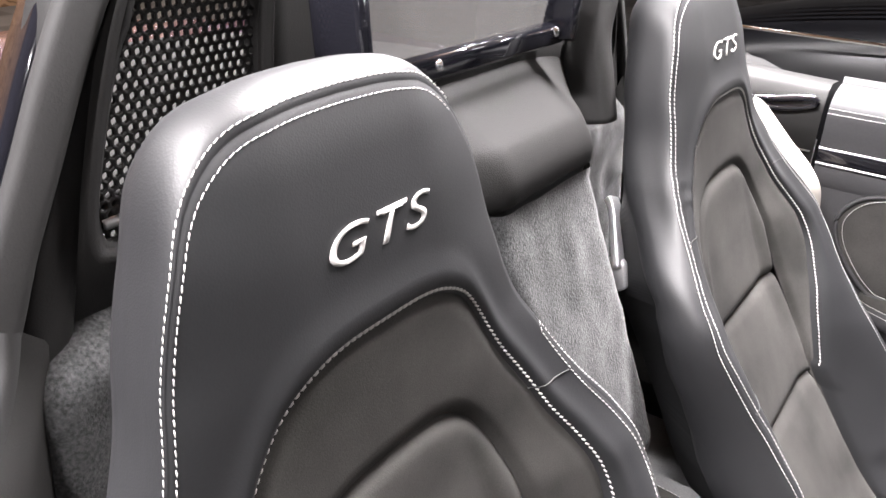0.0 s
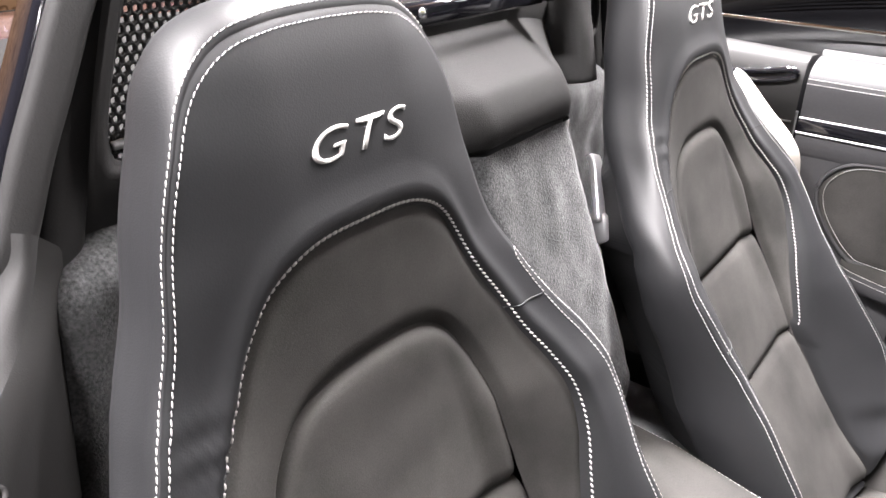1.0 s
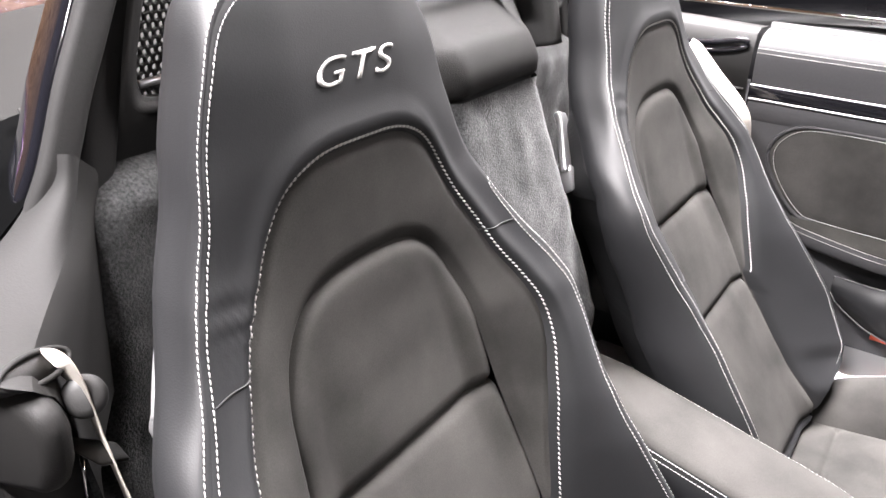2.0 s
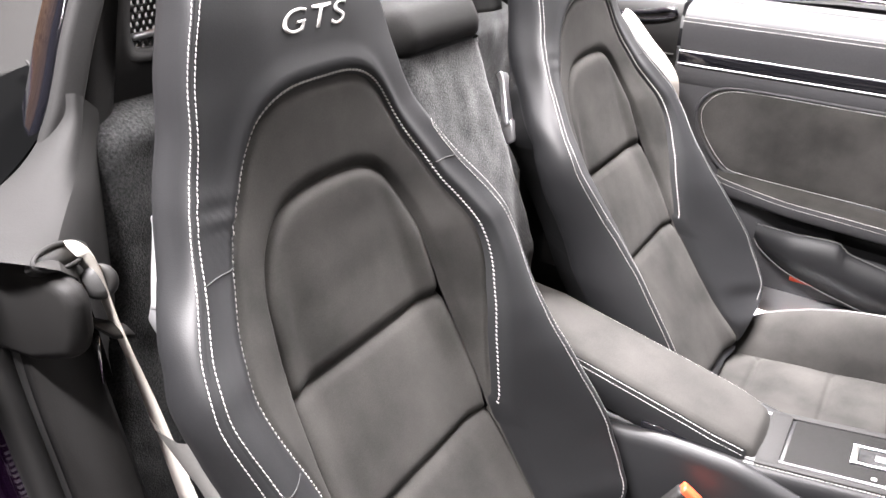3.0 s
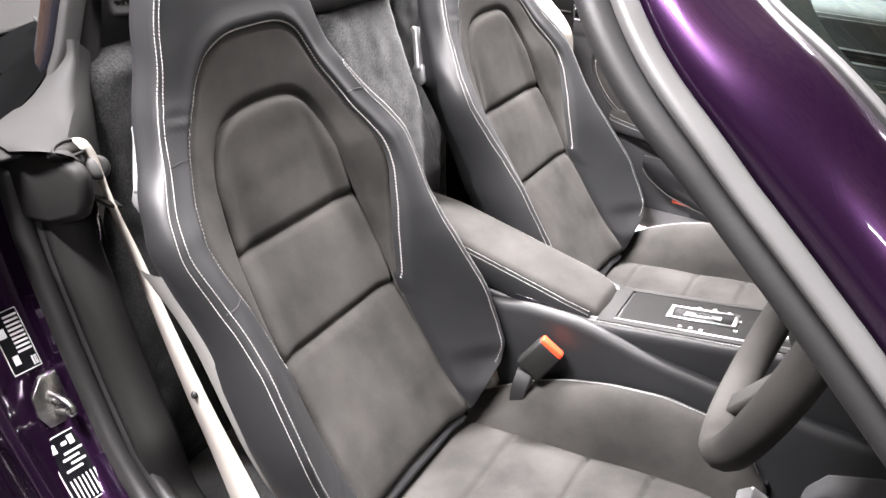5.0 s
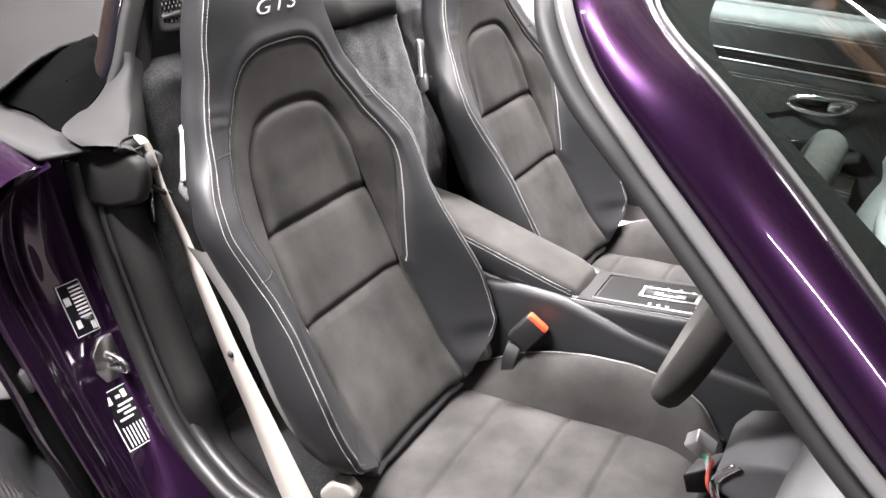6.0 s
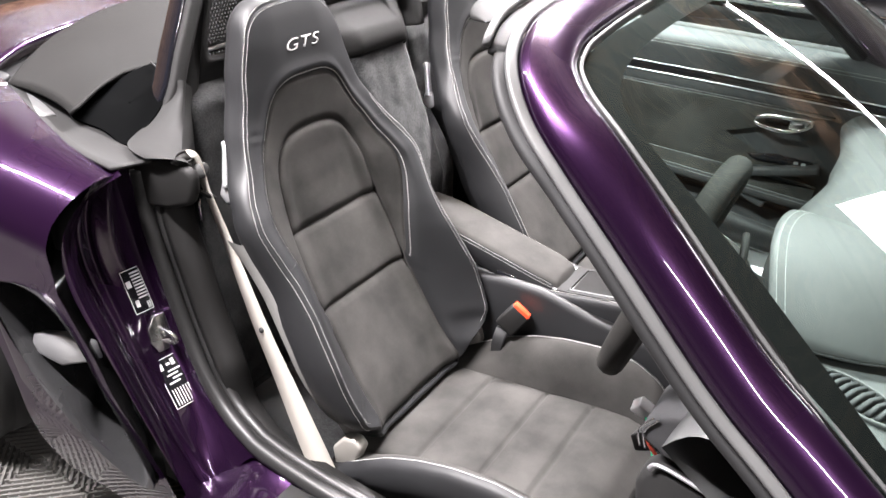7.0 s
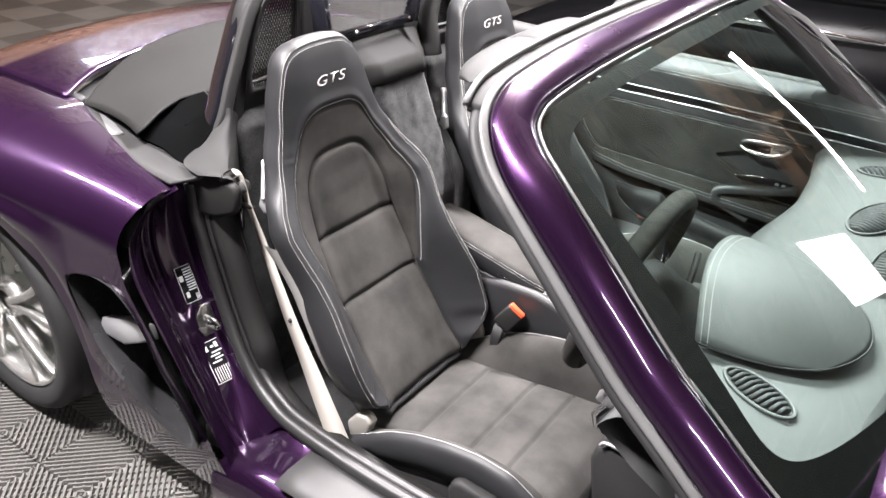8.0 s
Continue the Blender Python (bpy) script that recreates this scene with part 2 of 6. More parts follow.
tile_light = material("light_grey_floor_plastic", (0.080, 0.077, 0.072), 0.55, bump=0.1, bump_scale=300, vary=0.15)
wall_dark = material("dark_wall_paint", (0.25, 0.24, 0.23), 0.8, bump=0.1, bump_scale=60, vary=0.25, vary_scale=1.5)
tube_white = glow("lit_tube", (1.0, 0.98, 0.95), 16.0)
panel_white = glow("lit_panel", (1.0, 0.98, 0.95), 15.0)

# ---- the garage ----
def wood_material(name, a, b, scale=2.2):
    """Orange-brown boards with curling grain and knots."""
    m = bpy.data.materials.new(name)
    m.use_nodes = True
    nt = m.node_tree
    bs = nt.nodes["Principled BSDF"]
    tc = nt.nodes.new("ShaderNodeTexCoord")
    mp = nt.nodes.new("ShaderNodeMapping")
    mp.inputs["Scale"].default_value = (0.6, 0.6, 2.0)
    ns = nt.nodes.new("ShaderNodeTexNoise")
    ns.inputs["Scale"].default_value, ns.inputs["Detail"].default_value, ns.inputs["Distortion"].default_value = scale, 3, 1.2
    wv = nt.nodes.new("ShaderNodeMath")
    wv.operation = "MULTIPLY"
    wv.inputs[1].default_value = 55
    sn = nt.nodes.new("ShaderNodeMath")
    sn.operation = "SINE"
    rp = nt.nodes.new("ShaderNodeValToRGB")
    rp.color_ramp.elements[0].position, rp.color_ramp.elements[0].color = 0.05, (*b, 1)
    rp.color_ramp.elements[1].position, rp.color_ramp.elements[1].color = 0.55, (*a, 1)
    nt.links.new(tc.outputs["Object"], mp.inputs[0])
    nt.links.new(mp.outputs[0], ns.inputs["Vector"])
    nt.links.new(ns.outputs["Fac"], wv.inputs[0])
    nt.links.new(wv.outputs[0], sn.inputs[0])
    mr = nt.nodes.new("ShaderNodeMapRange")
    mr.inputs[1].default_value, mr.inputs[2].default_value = -1, 1
    nt.links.new(sn.outputs[0], mr.inputs[0])
    nt.links.new(mr.outputs[0], rp.inputs[0])
    nt.links.new(rp.outputs[0], bs.inputs["Base Color"])
    bs.inputs["Roughness"].default_value = 0.45
    return m


wood_orange = wood_material("orange_varnished_wood", (0.42, 0.25, 0.14), (0.17, 0.085, 0.04))
wood_brown = wood_material("brown_roof_wood", (0.20, 0.12, 0.055), (0.10, 0.06, 0.03), 3.0)


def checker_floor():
    m = material("rib_shade_floor_tiles", (0.3, 0.29, 0.27), 0.5, bump=0.1, bump_scale=300, vary=0.12)
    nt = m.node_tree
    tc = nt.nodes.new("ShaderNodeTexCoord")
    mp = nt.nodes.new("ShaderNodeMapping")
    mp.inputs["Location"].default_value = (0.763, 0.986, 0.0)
    # two greys stand in for how light falls on alternating rib directions
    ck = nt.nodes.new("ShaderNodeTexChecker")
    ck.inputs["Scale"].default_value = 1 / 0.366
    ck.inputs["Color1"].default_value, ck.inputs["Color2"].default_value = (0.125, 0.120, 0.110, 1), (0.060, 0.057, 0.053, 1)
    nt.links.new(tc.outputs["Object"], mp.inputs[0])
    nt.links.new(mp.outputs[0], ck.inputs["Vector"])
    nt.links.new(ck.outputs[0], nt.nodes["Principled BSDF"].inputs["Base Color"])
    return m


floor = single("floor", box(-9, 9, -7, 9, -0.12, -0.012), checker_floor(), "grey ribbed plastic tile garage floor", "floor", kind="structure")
single("ceiling", box(-9, 9, -7, 9, 3.6, 3.7), wood_orange, "orange-brown wooden garage ceiling", "ceiling", kind="structure")
single("wall_north", box(-9, 9, 9, 9.2, -0.1, 3.7), wall_dark, "dark painted garage wall", "wall", kind="structure")
single("wall_south", box(-9, 9, -7.2, -7, -0.1, 3.7), wall_dark, "dark painted garage wall", "wall", kind="structure")
single("wall_east", box(9, 9.2, -7, 9, -0.1, 3.7), wall_dark, "dark painted garage wall", "wall", kind="structure")
single("wall_west", box(-6.8, -6.6, -7, 9, -0.1, 3.7), wood_orange, "orange varnished wood garage wall", "wall", kind="structure")
for by in (2.6, 3.9, 5.2, 6.5):
    single("beam", box(-9, 9, by - 0.06, by + 0.06, 3.36, 3.6), wood_brown, "brown wooden roof beam", "beam", "roof beams", bevel=0.01)
for bx in (-4.0, -1.0, 1.6, 4.4):
    single("beam", box(bx - 0.07, bx + 0.07, -7, 9, 3.14, 3.36), wood_brown, "brown wooden cross beam", "beam", "roof beams", bevel=0.01)


def tube_light(p, q, power=1.0):
    """A tube lamp between two points under the beams."""
    p, q = Vector(p), Vector(q)
    c, d = (p + q) / 2, q - p
    long = d.length
    m = Matrix.Translation(c) @ Matrix.Rotation(math.atan2(d.y, d.x), 4, "Z")
    t = thing("ceiling_light", tuple(c), "long white tube lamp hung from the roof beams", "ceiling light", "ceiling tube lights")
    part("housing", turn_geo(box(-long / 2, long / 2, -0.04, 0.04, 0.03, 0.08), m), silver, t, bevel=0.008)
    part("diffuser", turn_geo(box(-long / 2 + 0.02, long / 2 - 0.02, -0.032, 0.032, -0.012, 0.03), m), tube_white, t, bevel=0.008)
    for e in (-0.4, 0.4):
        part("hanger", turn_geo(box(long * e - 0.004, long * e + 0.004, -0.004, 0.004, 0.08, 3.62 - c.z), m), silver, t)
    la = bpy.data.lights.new("tube_lamp", "AREA")
    la.shape, la.energy = "RECTANGLE", TUBE_POWER * long * power
    la.size, la.size_y, la.color = long, 0.07, LAMP_COLOR
    ob = new("lamp", la)
    ob.parent, ob.location = t, (0, 0, -0.016)
    ob.rotation_euler = (0, 0, math.atan2(d.y, d.x))
    # a fill lamp added above the housing brightens the boards
    up_fill = bpy.data.lights.new("tube_lamp", "AREA")
    up_fill.shape, up_fill.energy = "RECTANGLE", TUBE_POWER * long * power * 0.09
    up_fill.size, up_fill.size_y, up_fill.color = long, 0.07, LAMP_COLOR
    ob = new("lamp", up_fill)
    ob.parent, ob.location = t, (0, 0, 0.085)
    ob.rotation_euler = (math.pi, 0, math.atan2(d.y, d.x))
    return t


for p, q, w in TUBES:
    tube_light(p, q, w)

# a wide square panel lamp further along
pl = thing("panel_light", (3.2, 3.2, 2.8), "wide bright square panel lamp under the roof", "ceiling light")
quad = [(2.55, 2.2, 2.8), (2.95, 3.5, 2.8), (4.05, 4.15, 2.8), (3.60, 2.78, 2.8)]
part("diffuser", slab(quad, (0, 0, 0.03)), panel_white, pl, "glowing white diffuser", smooth=False)
part("housing", slab([(x, y, z + 0.031) for x, y, z in quad], (0, 0, 0.05)), silver, pl, smooth=False)
part("hanger", box(3.2, 3.22, 3.1, 3.12, 2.88, 3.62), silver, pl)

# ribbed floor tiles where the camera looks down on them
QT = 0.183


def tile_mesh():
    vs, fs = [], []

    def bar(c, d, h, w, z0, z1):
        o = len(vs)
        n = Vector((-d.y, d.x, 0))
        for e in (-1, 1):
            for s in (-1, 1):
                for z, k in ((z0, 1.0), (z1, 0.6)):
                    p = c + d * (h * e) + n * (w * s * k)
                    vs.append((p.x, p.y, z))
        fs.extend([(o + 1, o + 3, o + 7, o + 5), (o, o + 1, o + 5, o + 4), (o + 2, o + 6, o + 7, o + 3), (o, o + 2, o + 3, o + 1), (o + 4, o + 5, o + 7, o + 6)])

    for qx in (0, 1):
        for qy in (0, 1):
            cx, cy = (qx + 0.5) * QT, (qy + 0.5) * QT
            sgn = 1 if (qx + qy) % 2 == 0 else -1
            d = Vector((1, sgn, 0)).normalized()
            n = Vector((-d.y, d.x, 0))
            m = QT * math.sqrt(2) / 2
            for k in range(-8, 9):
                off = k * m / 8.8
                h = m - abs(off) - 0.003
                if h > 0.006:
                    bar(Vector((cx, cy, 0)) + n * off, d, h, 0.0046, -0.012, 0.0)
            for k in range(-5, 6):
                off = k * m / 5.6
                h = m - abs(off) - 0.004
                if h > 0.006:
                    bar(Vector((cx, cy, 0)) + d * off, n, h, 0.0026, -0.012, -0.0045)
    me = bpy.data.meshes.new("tile")
    me.from_pydata(vs, [], fs)
    me.materials.append(tile_light)
    return me


tile = tile_mesh()
for i in range(-4, 4):
    for j in range(-4, 2):
        ob = new("tile", tile)
        ob.parent = floor
        ob.location = Vector((-0.763 + 2 * QT * i, -0.986 + 2 * QT * j, 0)) - floor.location

# ---- the sports seats ----
SEAT_Y = -0.3615
RECLINE = 0.0
lean = keyed((0.20, 0.085), (0.3, 0.03), (0.42, -0.05), (0.51, -0.105), (0.60, -0.155), (0.67, -0.188), (0.74, -0.215), (0.80, -0.230),
             (0.90, -0.241), (0.96, -0.246), (1.02, -0.258), (1.07, -0.272), (1.10, -0.284), (1.13, -0.30), (1.2, -0.34), soften=0.02)
edge_u = keyed((0.26, 0.155), (0.30, 0.162), (0.334, 0.180), (0.356, 0.207), (0.378, 0.232), (0.415, 0.245), (0.46, 0.250), (0.5, 0.250), (0.59, 0.240), (0.64, 0.239), (0.68, 0.245), (0.735, 0.254),
               (0.775, 0.243), (0.82, 0.212), (0.87, 0.183), (0.90, 0.166), (0.93, 0.153), (0.97, 0.142), (1.03, 0.128), (1.072, 0.108), (1.1, 0.08), (1.2, 0.05), soften=0.01)
panel_u = keyed((0.26, 0.150), (0.42, 0.150), (0.53, 0.143), (0.60, 0.142), (0.68, 0.137), (0.72, 0.134), (0.76, 0.128), (0.80, 0.112), (0.85, 0.09), (1.2, 0.08))
edge_x = keyed((0.26, 0.015), (0.30, 0.03), (0.34, 0.072), (0.4, 0.108), (0.5, 0.120), (0.59, 0.110), (0.66, 0.089), (0.70, 0.079), (0.75, 0.067), (0.8, 0.042), (0.85, 0.013), (0.9, -0.006),
               (0.97, -0.015), (1.03, -0.012), (1.2, -0.008), soften=0.02)
rise_p = keyed((0.26, 1.6), (0.5, 1.5), (0.6, 1.36), (0.66, 1.22), (0.745, 0.9), (0.8, 1.2), (0.85, 1.6), (1.2, 1.6), soften=0.02)
EDGE = [(0, 1.094), (0.048, 1.092), (0.083, 1.084), (0.112, 1.061), (0.133, 1.02), (0.149, 0.97), (0.160, 0.93), (0.173, 0.90), (0.190, 0.87), (0.215, 0.82),
        (0.243, 0.775), (0.254, 0.735), (0.245, 0.68), (0.239, 0.64), (0.239, 0.59), (0.25, 0.5), (0.250, 0.46), (0.245, 0.415), (0.232, 0.378), (0.205, 0.355), (0.178, 0.334), (0.158, 0.300), (0.13, 0.277), (0, 0.275)]
INSERT = [(0, 0.953), (0.04, 0.952), (0.068, 0.945), (0.092, 0.930), (0.111, 0.905), (0.131, 0.87), (0.154, 0.835), (0.172, 0.80), (0.190, 0.77), (0.203, 0.735), (0.20, 0.70),
          (0.187, 0.66), (0.170, 0.61), (0.151, 0.54), (0.146, 0.522), (0.150, 0.42), (0.15, 0.34), (0.146, 0.288), (0, 0.288)]
PANEL = [(0, 0.853), (0.04, 0.851), (0.07, 0.843), (0.092, 0.828), (0.112, 0.80), (0.128, 0.76), (0.134, 0.72), (0.137, 0.68), (0.142, 0.60), (0.1435, 0.53),
         (0.149, 0.42), (0.149, 0.34), (0.145, 0.288), (0, 0.288)]
HUB = 0.64


def polar(half):
    line = smooth_line([(u, z, 0) for u, z in half], 6)
    a = np.array([math.atan2(p[0], p[1] - HUB) for p in line])
    r = np.array([math.hypot(p[0], p[1] - HUB) for p in line])
    order = np.argsort(a)
    return lambda q: float(np.interp(abs(q), a[order], r[order]))


edge_r, insert_r, panel_r = polar(EDGE), polar(INSERT), polar(PANEL)
GROOVES = (0.668, 0.520)


def seat_x(u, z):
    w, e = panel_u(z) * 0.72, edge_u(z)
    m = min(max((abs(u) - w) / max(e - w, 0.01), 0), 1.25)
    x = lean(z) + edge_x(z) * m ** rise_p(z)
    a, r = math.atan2(u, z - HUB), math.hypot(u, z - HUB)
    d = r - insert_r(a)
    if z > 0.5:
        x -= 0.0045 * math.exp(-((d / 0.005) ** 2))
        x += 0.004 * math.exp(-(((d - 0.012) / 0.010) ** 2))
    if z < 0.82:
        # the bolsters are full and round
        g = min(max((r - insert_r(a)) / max(edge_r(a) - insert_r(a), 0.01), 0), 1)
        x += 0.013 * math.sin(math.pi * g) * min((0.82 - z) / 0.15, 1) * min(max((z - 0.30) / 0.1, 0), 1)
    d = r - panel_r(a)
    x -= 0.006 * math.exp(-((d / 0.006) ** 2))
    if d < 0:
        x += 0.008 * (1 - math.exp(d / 0.025))
        for g in GROOVES:
            x -= 0.006 * math.exp(-(((z - g) / 0.0045) ** 2)) + 0.005 * math.exp(-abs(z - g) / 0.025)
    d = r - edge_r(a)
    x -= 0.0010 * math.exp(-((d / 0.0022) ** 2))
    if z > 0.75 and u < 0:
        # creases in the outer shoulder
        k = math.exp(-(((z - 0.862) / 0.028) ** 2)) * math.exp(-(((u + 0.158) / 0.026) ** 2))
        x += 0.0019 * k * math.sin(z * 430 + 40 * u + 1.6 * math.sin(z * 97))
    return x + RECLINE * (0.80 - z)


def seat_point(u, z, lift=0.0):
    p = Vector((seat_x(u, z), SEAT_Y + u, z))
    if lift:
        p += seat_normal(u, z) * lift
    return p


def seat_normal(u, z):
    h = 0.004
    du = Vector((seat_x(u + h, z) - seat_x(u - h, z), 2 * h, 0))
    dz = Vector((seat_x(u, z + h) - seat_x(u, z - h), 0, 2 * h))
    return du.cross(dz).normalized()


SIDE = [(0.000, 0.000), (0.0030, -0.0004), (0.0060, -0.0028), (0.0088, -0.0070), (0.0112, -0.0130), (0.0126, -0.0210), (0.0128, -0.0310), (0.0110, -0.0430), (0.0060, -0.0550), (-0.004, -0.066), (-0.022, -0.075), (-0.045, -0.080)]
crown = keyed((0.26, 1.0), (0.79, 1.0), (0.86, 0.42), (1.03, 0.42), (1.065, 0.6), (1.10, 1.2), (1.2, 1.25), soften=0.02)
side_taper = keyed((0.26, 0.0), (0.79, 0.0), (0.85, 0.007), (1.03, 0.007), (1.08, 0.0), (1.2, 0.0), soften=0.02)
side_deep = keyed((0.26, 2.0), (0.55, 2.0), (0.68, 1.5), (0.76, 1.0), (0.9, 0.9), (1.05, 0.85), (1.2, 0.8))


def side_point(a, k):
    """A place on the side wall behind the edge seam."""
    out, back = SIDE[k] if isinstance(k, int) else k
    r = edge_r(a)
    u, z = r * math.sin(a), HUB + r * math.cos(a)
    back *= side_deep(z)
    out *= (1 + 0.5 * (side_deep(z) - 1)) * crown(z)
    out -= side_taper(z) * min(abs(back) / 0.03, 1)
    p = seat_point(u, z)
    h = 0.02
    t = Vector((0, edge_r(a + h) * math.sin(a + h) - edge_r(a - h) * math.sin(a - h), edge_r(a + h) * math.cos(a + h) - edge_r(a - h) * math.cos(a - h))).normalized()
    n = Vector((0, t.z, -t.y))
    if n.y * math.sin(a) + n.z * math.cos(a) < 0:
        n = -n
    return p + n * out + Vector((back, 0, 0)), n


def sports_seat():
    t = thing("sports_seat", (0.15, SEAT_Y, 0.12), "black leather sports seat with suede centre and white stitching", "car seat", "seats of the open car")
    N = 300
    angles = [2 * math.pi * i / N - math.pi for i in range(N)]
    # centre cushions of the backrest
    for name, z0, z1, rows in (("lower_cushion", 0.288, GROOVES[1], 26), ("middle_cushion", GROOVES[1], GROOVES[0], 22), ("upper_cushion", GROOVES[0], 0.8525, 34)):
        g = []
        for i in range(rows + 1):
            f = i / rows
            if name == "upper_cushion":
                f = 1 - (1 - f) ** 1.7
            z = z0 + (z1 - z0) * f
            w = 0.0
            lo, hi = 0.0, 0.2
            for _ in range(22):
                mid = (lo + hi) / 2
                if math.hypot(mid, z - HUB) < panel_r(math.atan2(mid, z - HUB)):
                    lo = mid
                else:
                    hi = mid
            g.append([seat_point(lo * s, z) for s in np.linspace(-1, 1, 37)])
        part(name, grid(g), suede, t, "dark grey suede cushion panel")
    # suede surround
    def band(name, inner, outer, steps, mat, label, keep, power=1.0):
        g = [[None] * N for _ in range(steps + 1)]
        rows = []
        for i in range(steps + 1):
            row = []
            for a in angles:
                r = inner(a) + (outer(a) - inner(a)) * (1 - (1 - i / steps) ** power)
                row.append(seat_point(r * math.sin(a), HUB + r * math.cos(a)))
            rows.append(row)
        vs, fs = grid(rows, close_u=True)
        fs = [f for f in fs if keep(f, vs)]
        part(name, (vs, fs), mat, t, label)
    def spread(f, vs):
        return (Vector(vs[f[0]]) - Vector(vs[f[3]])).length > 1e-4
    band("suede_surround", panel_r, insert_r, 16, suede, "dark grey suede surround", spread)
    band("leather_cover", insert_r, edge_r, 26, leather, "smooth black leather bolster and headrest cover", spread, 1.9)
    # side wall and back
    rows = []
    for k in range(len(SIDE)):
        rows.append([side_point(a, k)[0] for a in angles])
    for s in (0.85, 0.5, 0.1):
        rows.append([Vector((0, SEAT_Y, HUB)).lerp(p, s) + Vector((lean(HUB + (p.z - HUB) * s) - 0.09 - (Vector((0, SEAT_Y, HUB)).lerp(p, s)).x, 0, 0)) for p in rows[len(SIDE) - 1]])
    part("side_cover", grid(rows, close_u=True), leather, t, "black leather side and back cover")
    # seams
    def seam(offset, a0, a1, half=220):
        pts, nrm = [], []
        for i in range(half + 1):
            a = a0 + (a1 - a0) * i / half
            r = insert_r(a) + offset
            pts.append(seat_point(r * math.sin(a), HUB + r * math.cos(a)))
            nrm.append(seat_normal(r * math.sin(a), HUB + r * math.cos(a)))
        return stitches(pts, nrm, pitch=0.0056, length=0.0044, wide=0.0023, high=0.0010, slant=0.45)
    low = math.atan2(0.146, 0.527 - HUB)
    part("insert_stitching", seam(0.0045, -low, low), thread, t, "white seam thread")
    low = math.atan2(0.215, 0.364 - HUB)
    pts, nrm, pts2, nrm2 = [], [], [], []
    for i in range(501):
        a = -low + 2 * low * i / 500
        r = edge_r(a) - 0.0048
        # the seam runs out of sight behind the inner side of the headrest
        zz = HUB + r * math.cos(a)
        tuck = min(max((zz - 0.865) / 0.02, 0), 1) if math.sin(a) > 0.25 else 0.0
        pts.append(seat_point(r * math.sin(a), HUB + r * math.cos(a)))
        nrm.append(seat_normal(r * math.sin(a), HUB + r * math.cos(a)))
        if tuck:
            pts[-1], nrm[-1] = side_point(a, (0.009 * tuck, -0.018 * tuck))
        p, n = side_point(a, (0.0052 + 0.005 * tuck, -0.0020 - 0.024 * tuck))
        pts2.append(p)
        nrm2.append((n * 0.6 + Vector((0.8, 0, 0))).normalized())
    part("edge_stitching", stitches(pts, nrm), thread, t, "white double seam thread")
    part("edge_stitching", stitches(pts2, nrm2), thread, t, "white double seam thread")
    return t


def seat_letters(t):
    cu = bpy.data.curves.new("letters", "FONT")
    cu.body, cu.size, cu.shear, cu.resolution_u = "GTS", 1.0, 0.35, 6
    cu.offset, cu.space_character = -0.006, 1.12
    tmp = bpy.data.objects.new("letters", cu)
    scene.collection.objects.link(tmp)
    bpy.context.view_layer.update()
    me = tmp.to_mesh()
    bm = bmesh.new()
    bm.from_mesh(me)
    bmesh.ops.triangulate(bm, faces=bm.faces)
    for _ in range(2):
        long = [e for e in bm.edges if e.calc_length() > 0.12]
        bmesh.ops.subdivide_edges(bm, edges=long, cuts=1)
        bmesh.ops.triangulate(bm, faces=bm.faces)
    vs = [tuple(v.co) for v in bm.verts]
    fs = [tuple(v.index for v in f.verts) for f in bm.faces]
    bm.free()
    tmp.to_mesh_clear()
    bpy.data.objects.remove(tmp)
    a = np.array(vs)
    lo, hi = a.min(0), a.max(0)
    out = []
    for x, y, _ in vs:
        u = -0.040 + 0.098 * (x - lo[0]) / (hi[0] - lo[0])
        z = 1.003 + 0.0215 * (y - lo[1]) / (hi[1] - lo[1])
        out.append(seat_point(u, z, 0.0012))
    part("letters", (out, fs), thread, t, "raised white embroidered letters", solid=0.0016)


seat = sports_seat()
seat_letters(seat)


base_z = keyed((0.0, 0.25), (0.13, 0.268), (0.27, 0.284), (0.38, 0.30), (0.46, 0.305), (0.50, 0.295), (0.54, 0.262), soften=0.02)
ridge_z = keyed((0.0, 0.252), (0.05, 0.285), (0.13, 0.337), (0.2, 0.367), (0.27, 0.387), (0.36, 0.40), (0.44, 0.394), (0.5, 0.362), (0.54, 0.30), soften=0.025)
FLAT, RIDGE = 0.178, 0.240


def cushion_z(x, u):
    """Height of the seat base."""
    u = abs(u)
    z = base_z(x)
    m = min(max((u - FLAT) / (RIDGE - FLAT), 0), 1)
    z += (ridge_z(x) - z) * (1 - (1 - m) ** 1.7)
    z -= 0.007 * math.exp(-(((u - FLAT) / 0.006) ** 2))
    if u < FLAT:
        z += 0.004 * (1 - math.exp(-(FLAT - u) / 0.03))
        for g in (0.135, 0.272, 0.382):
            z -= 0.006 * math.exp(-(((x - g) / 0.004) ** 2)) + 0.006 * math.exp(-abs(x - g) / 0.022)
    return z


def rounded_plate(x, y, z, w, h):
    return [(x + a, y, z + b) for a, b in rounded(w, h, h * 0.45)]


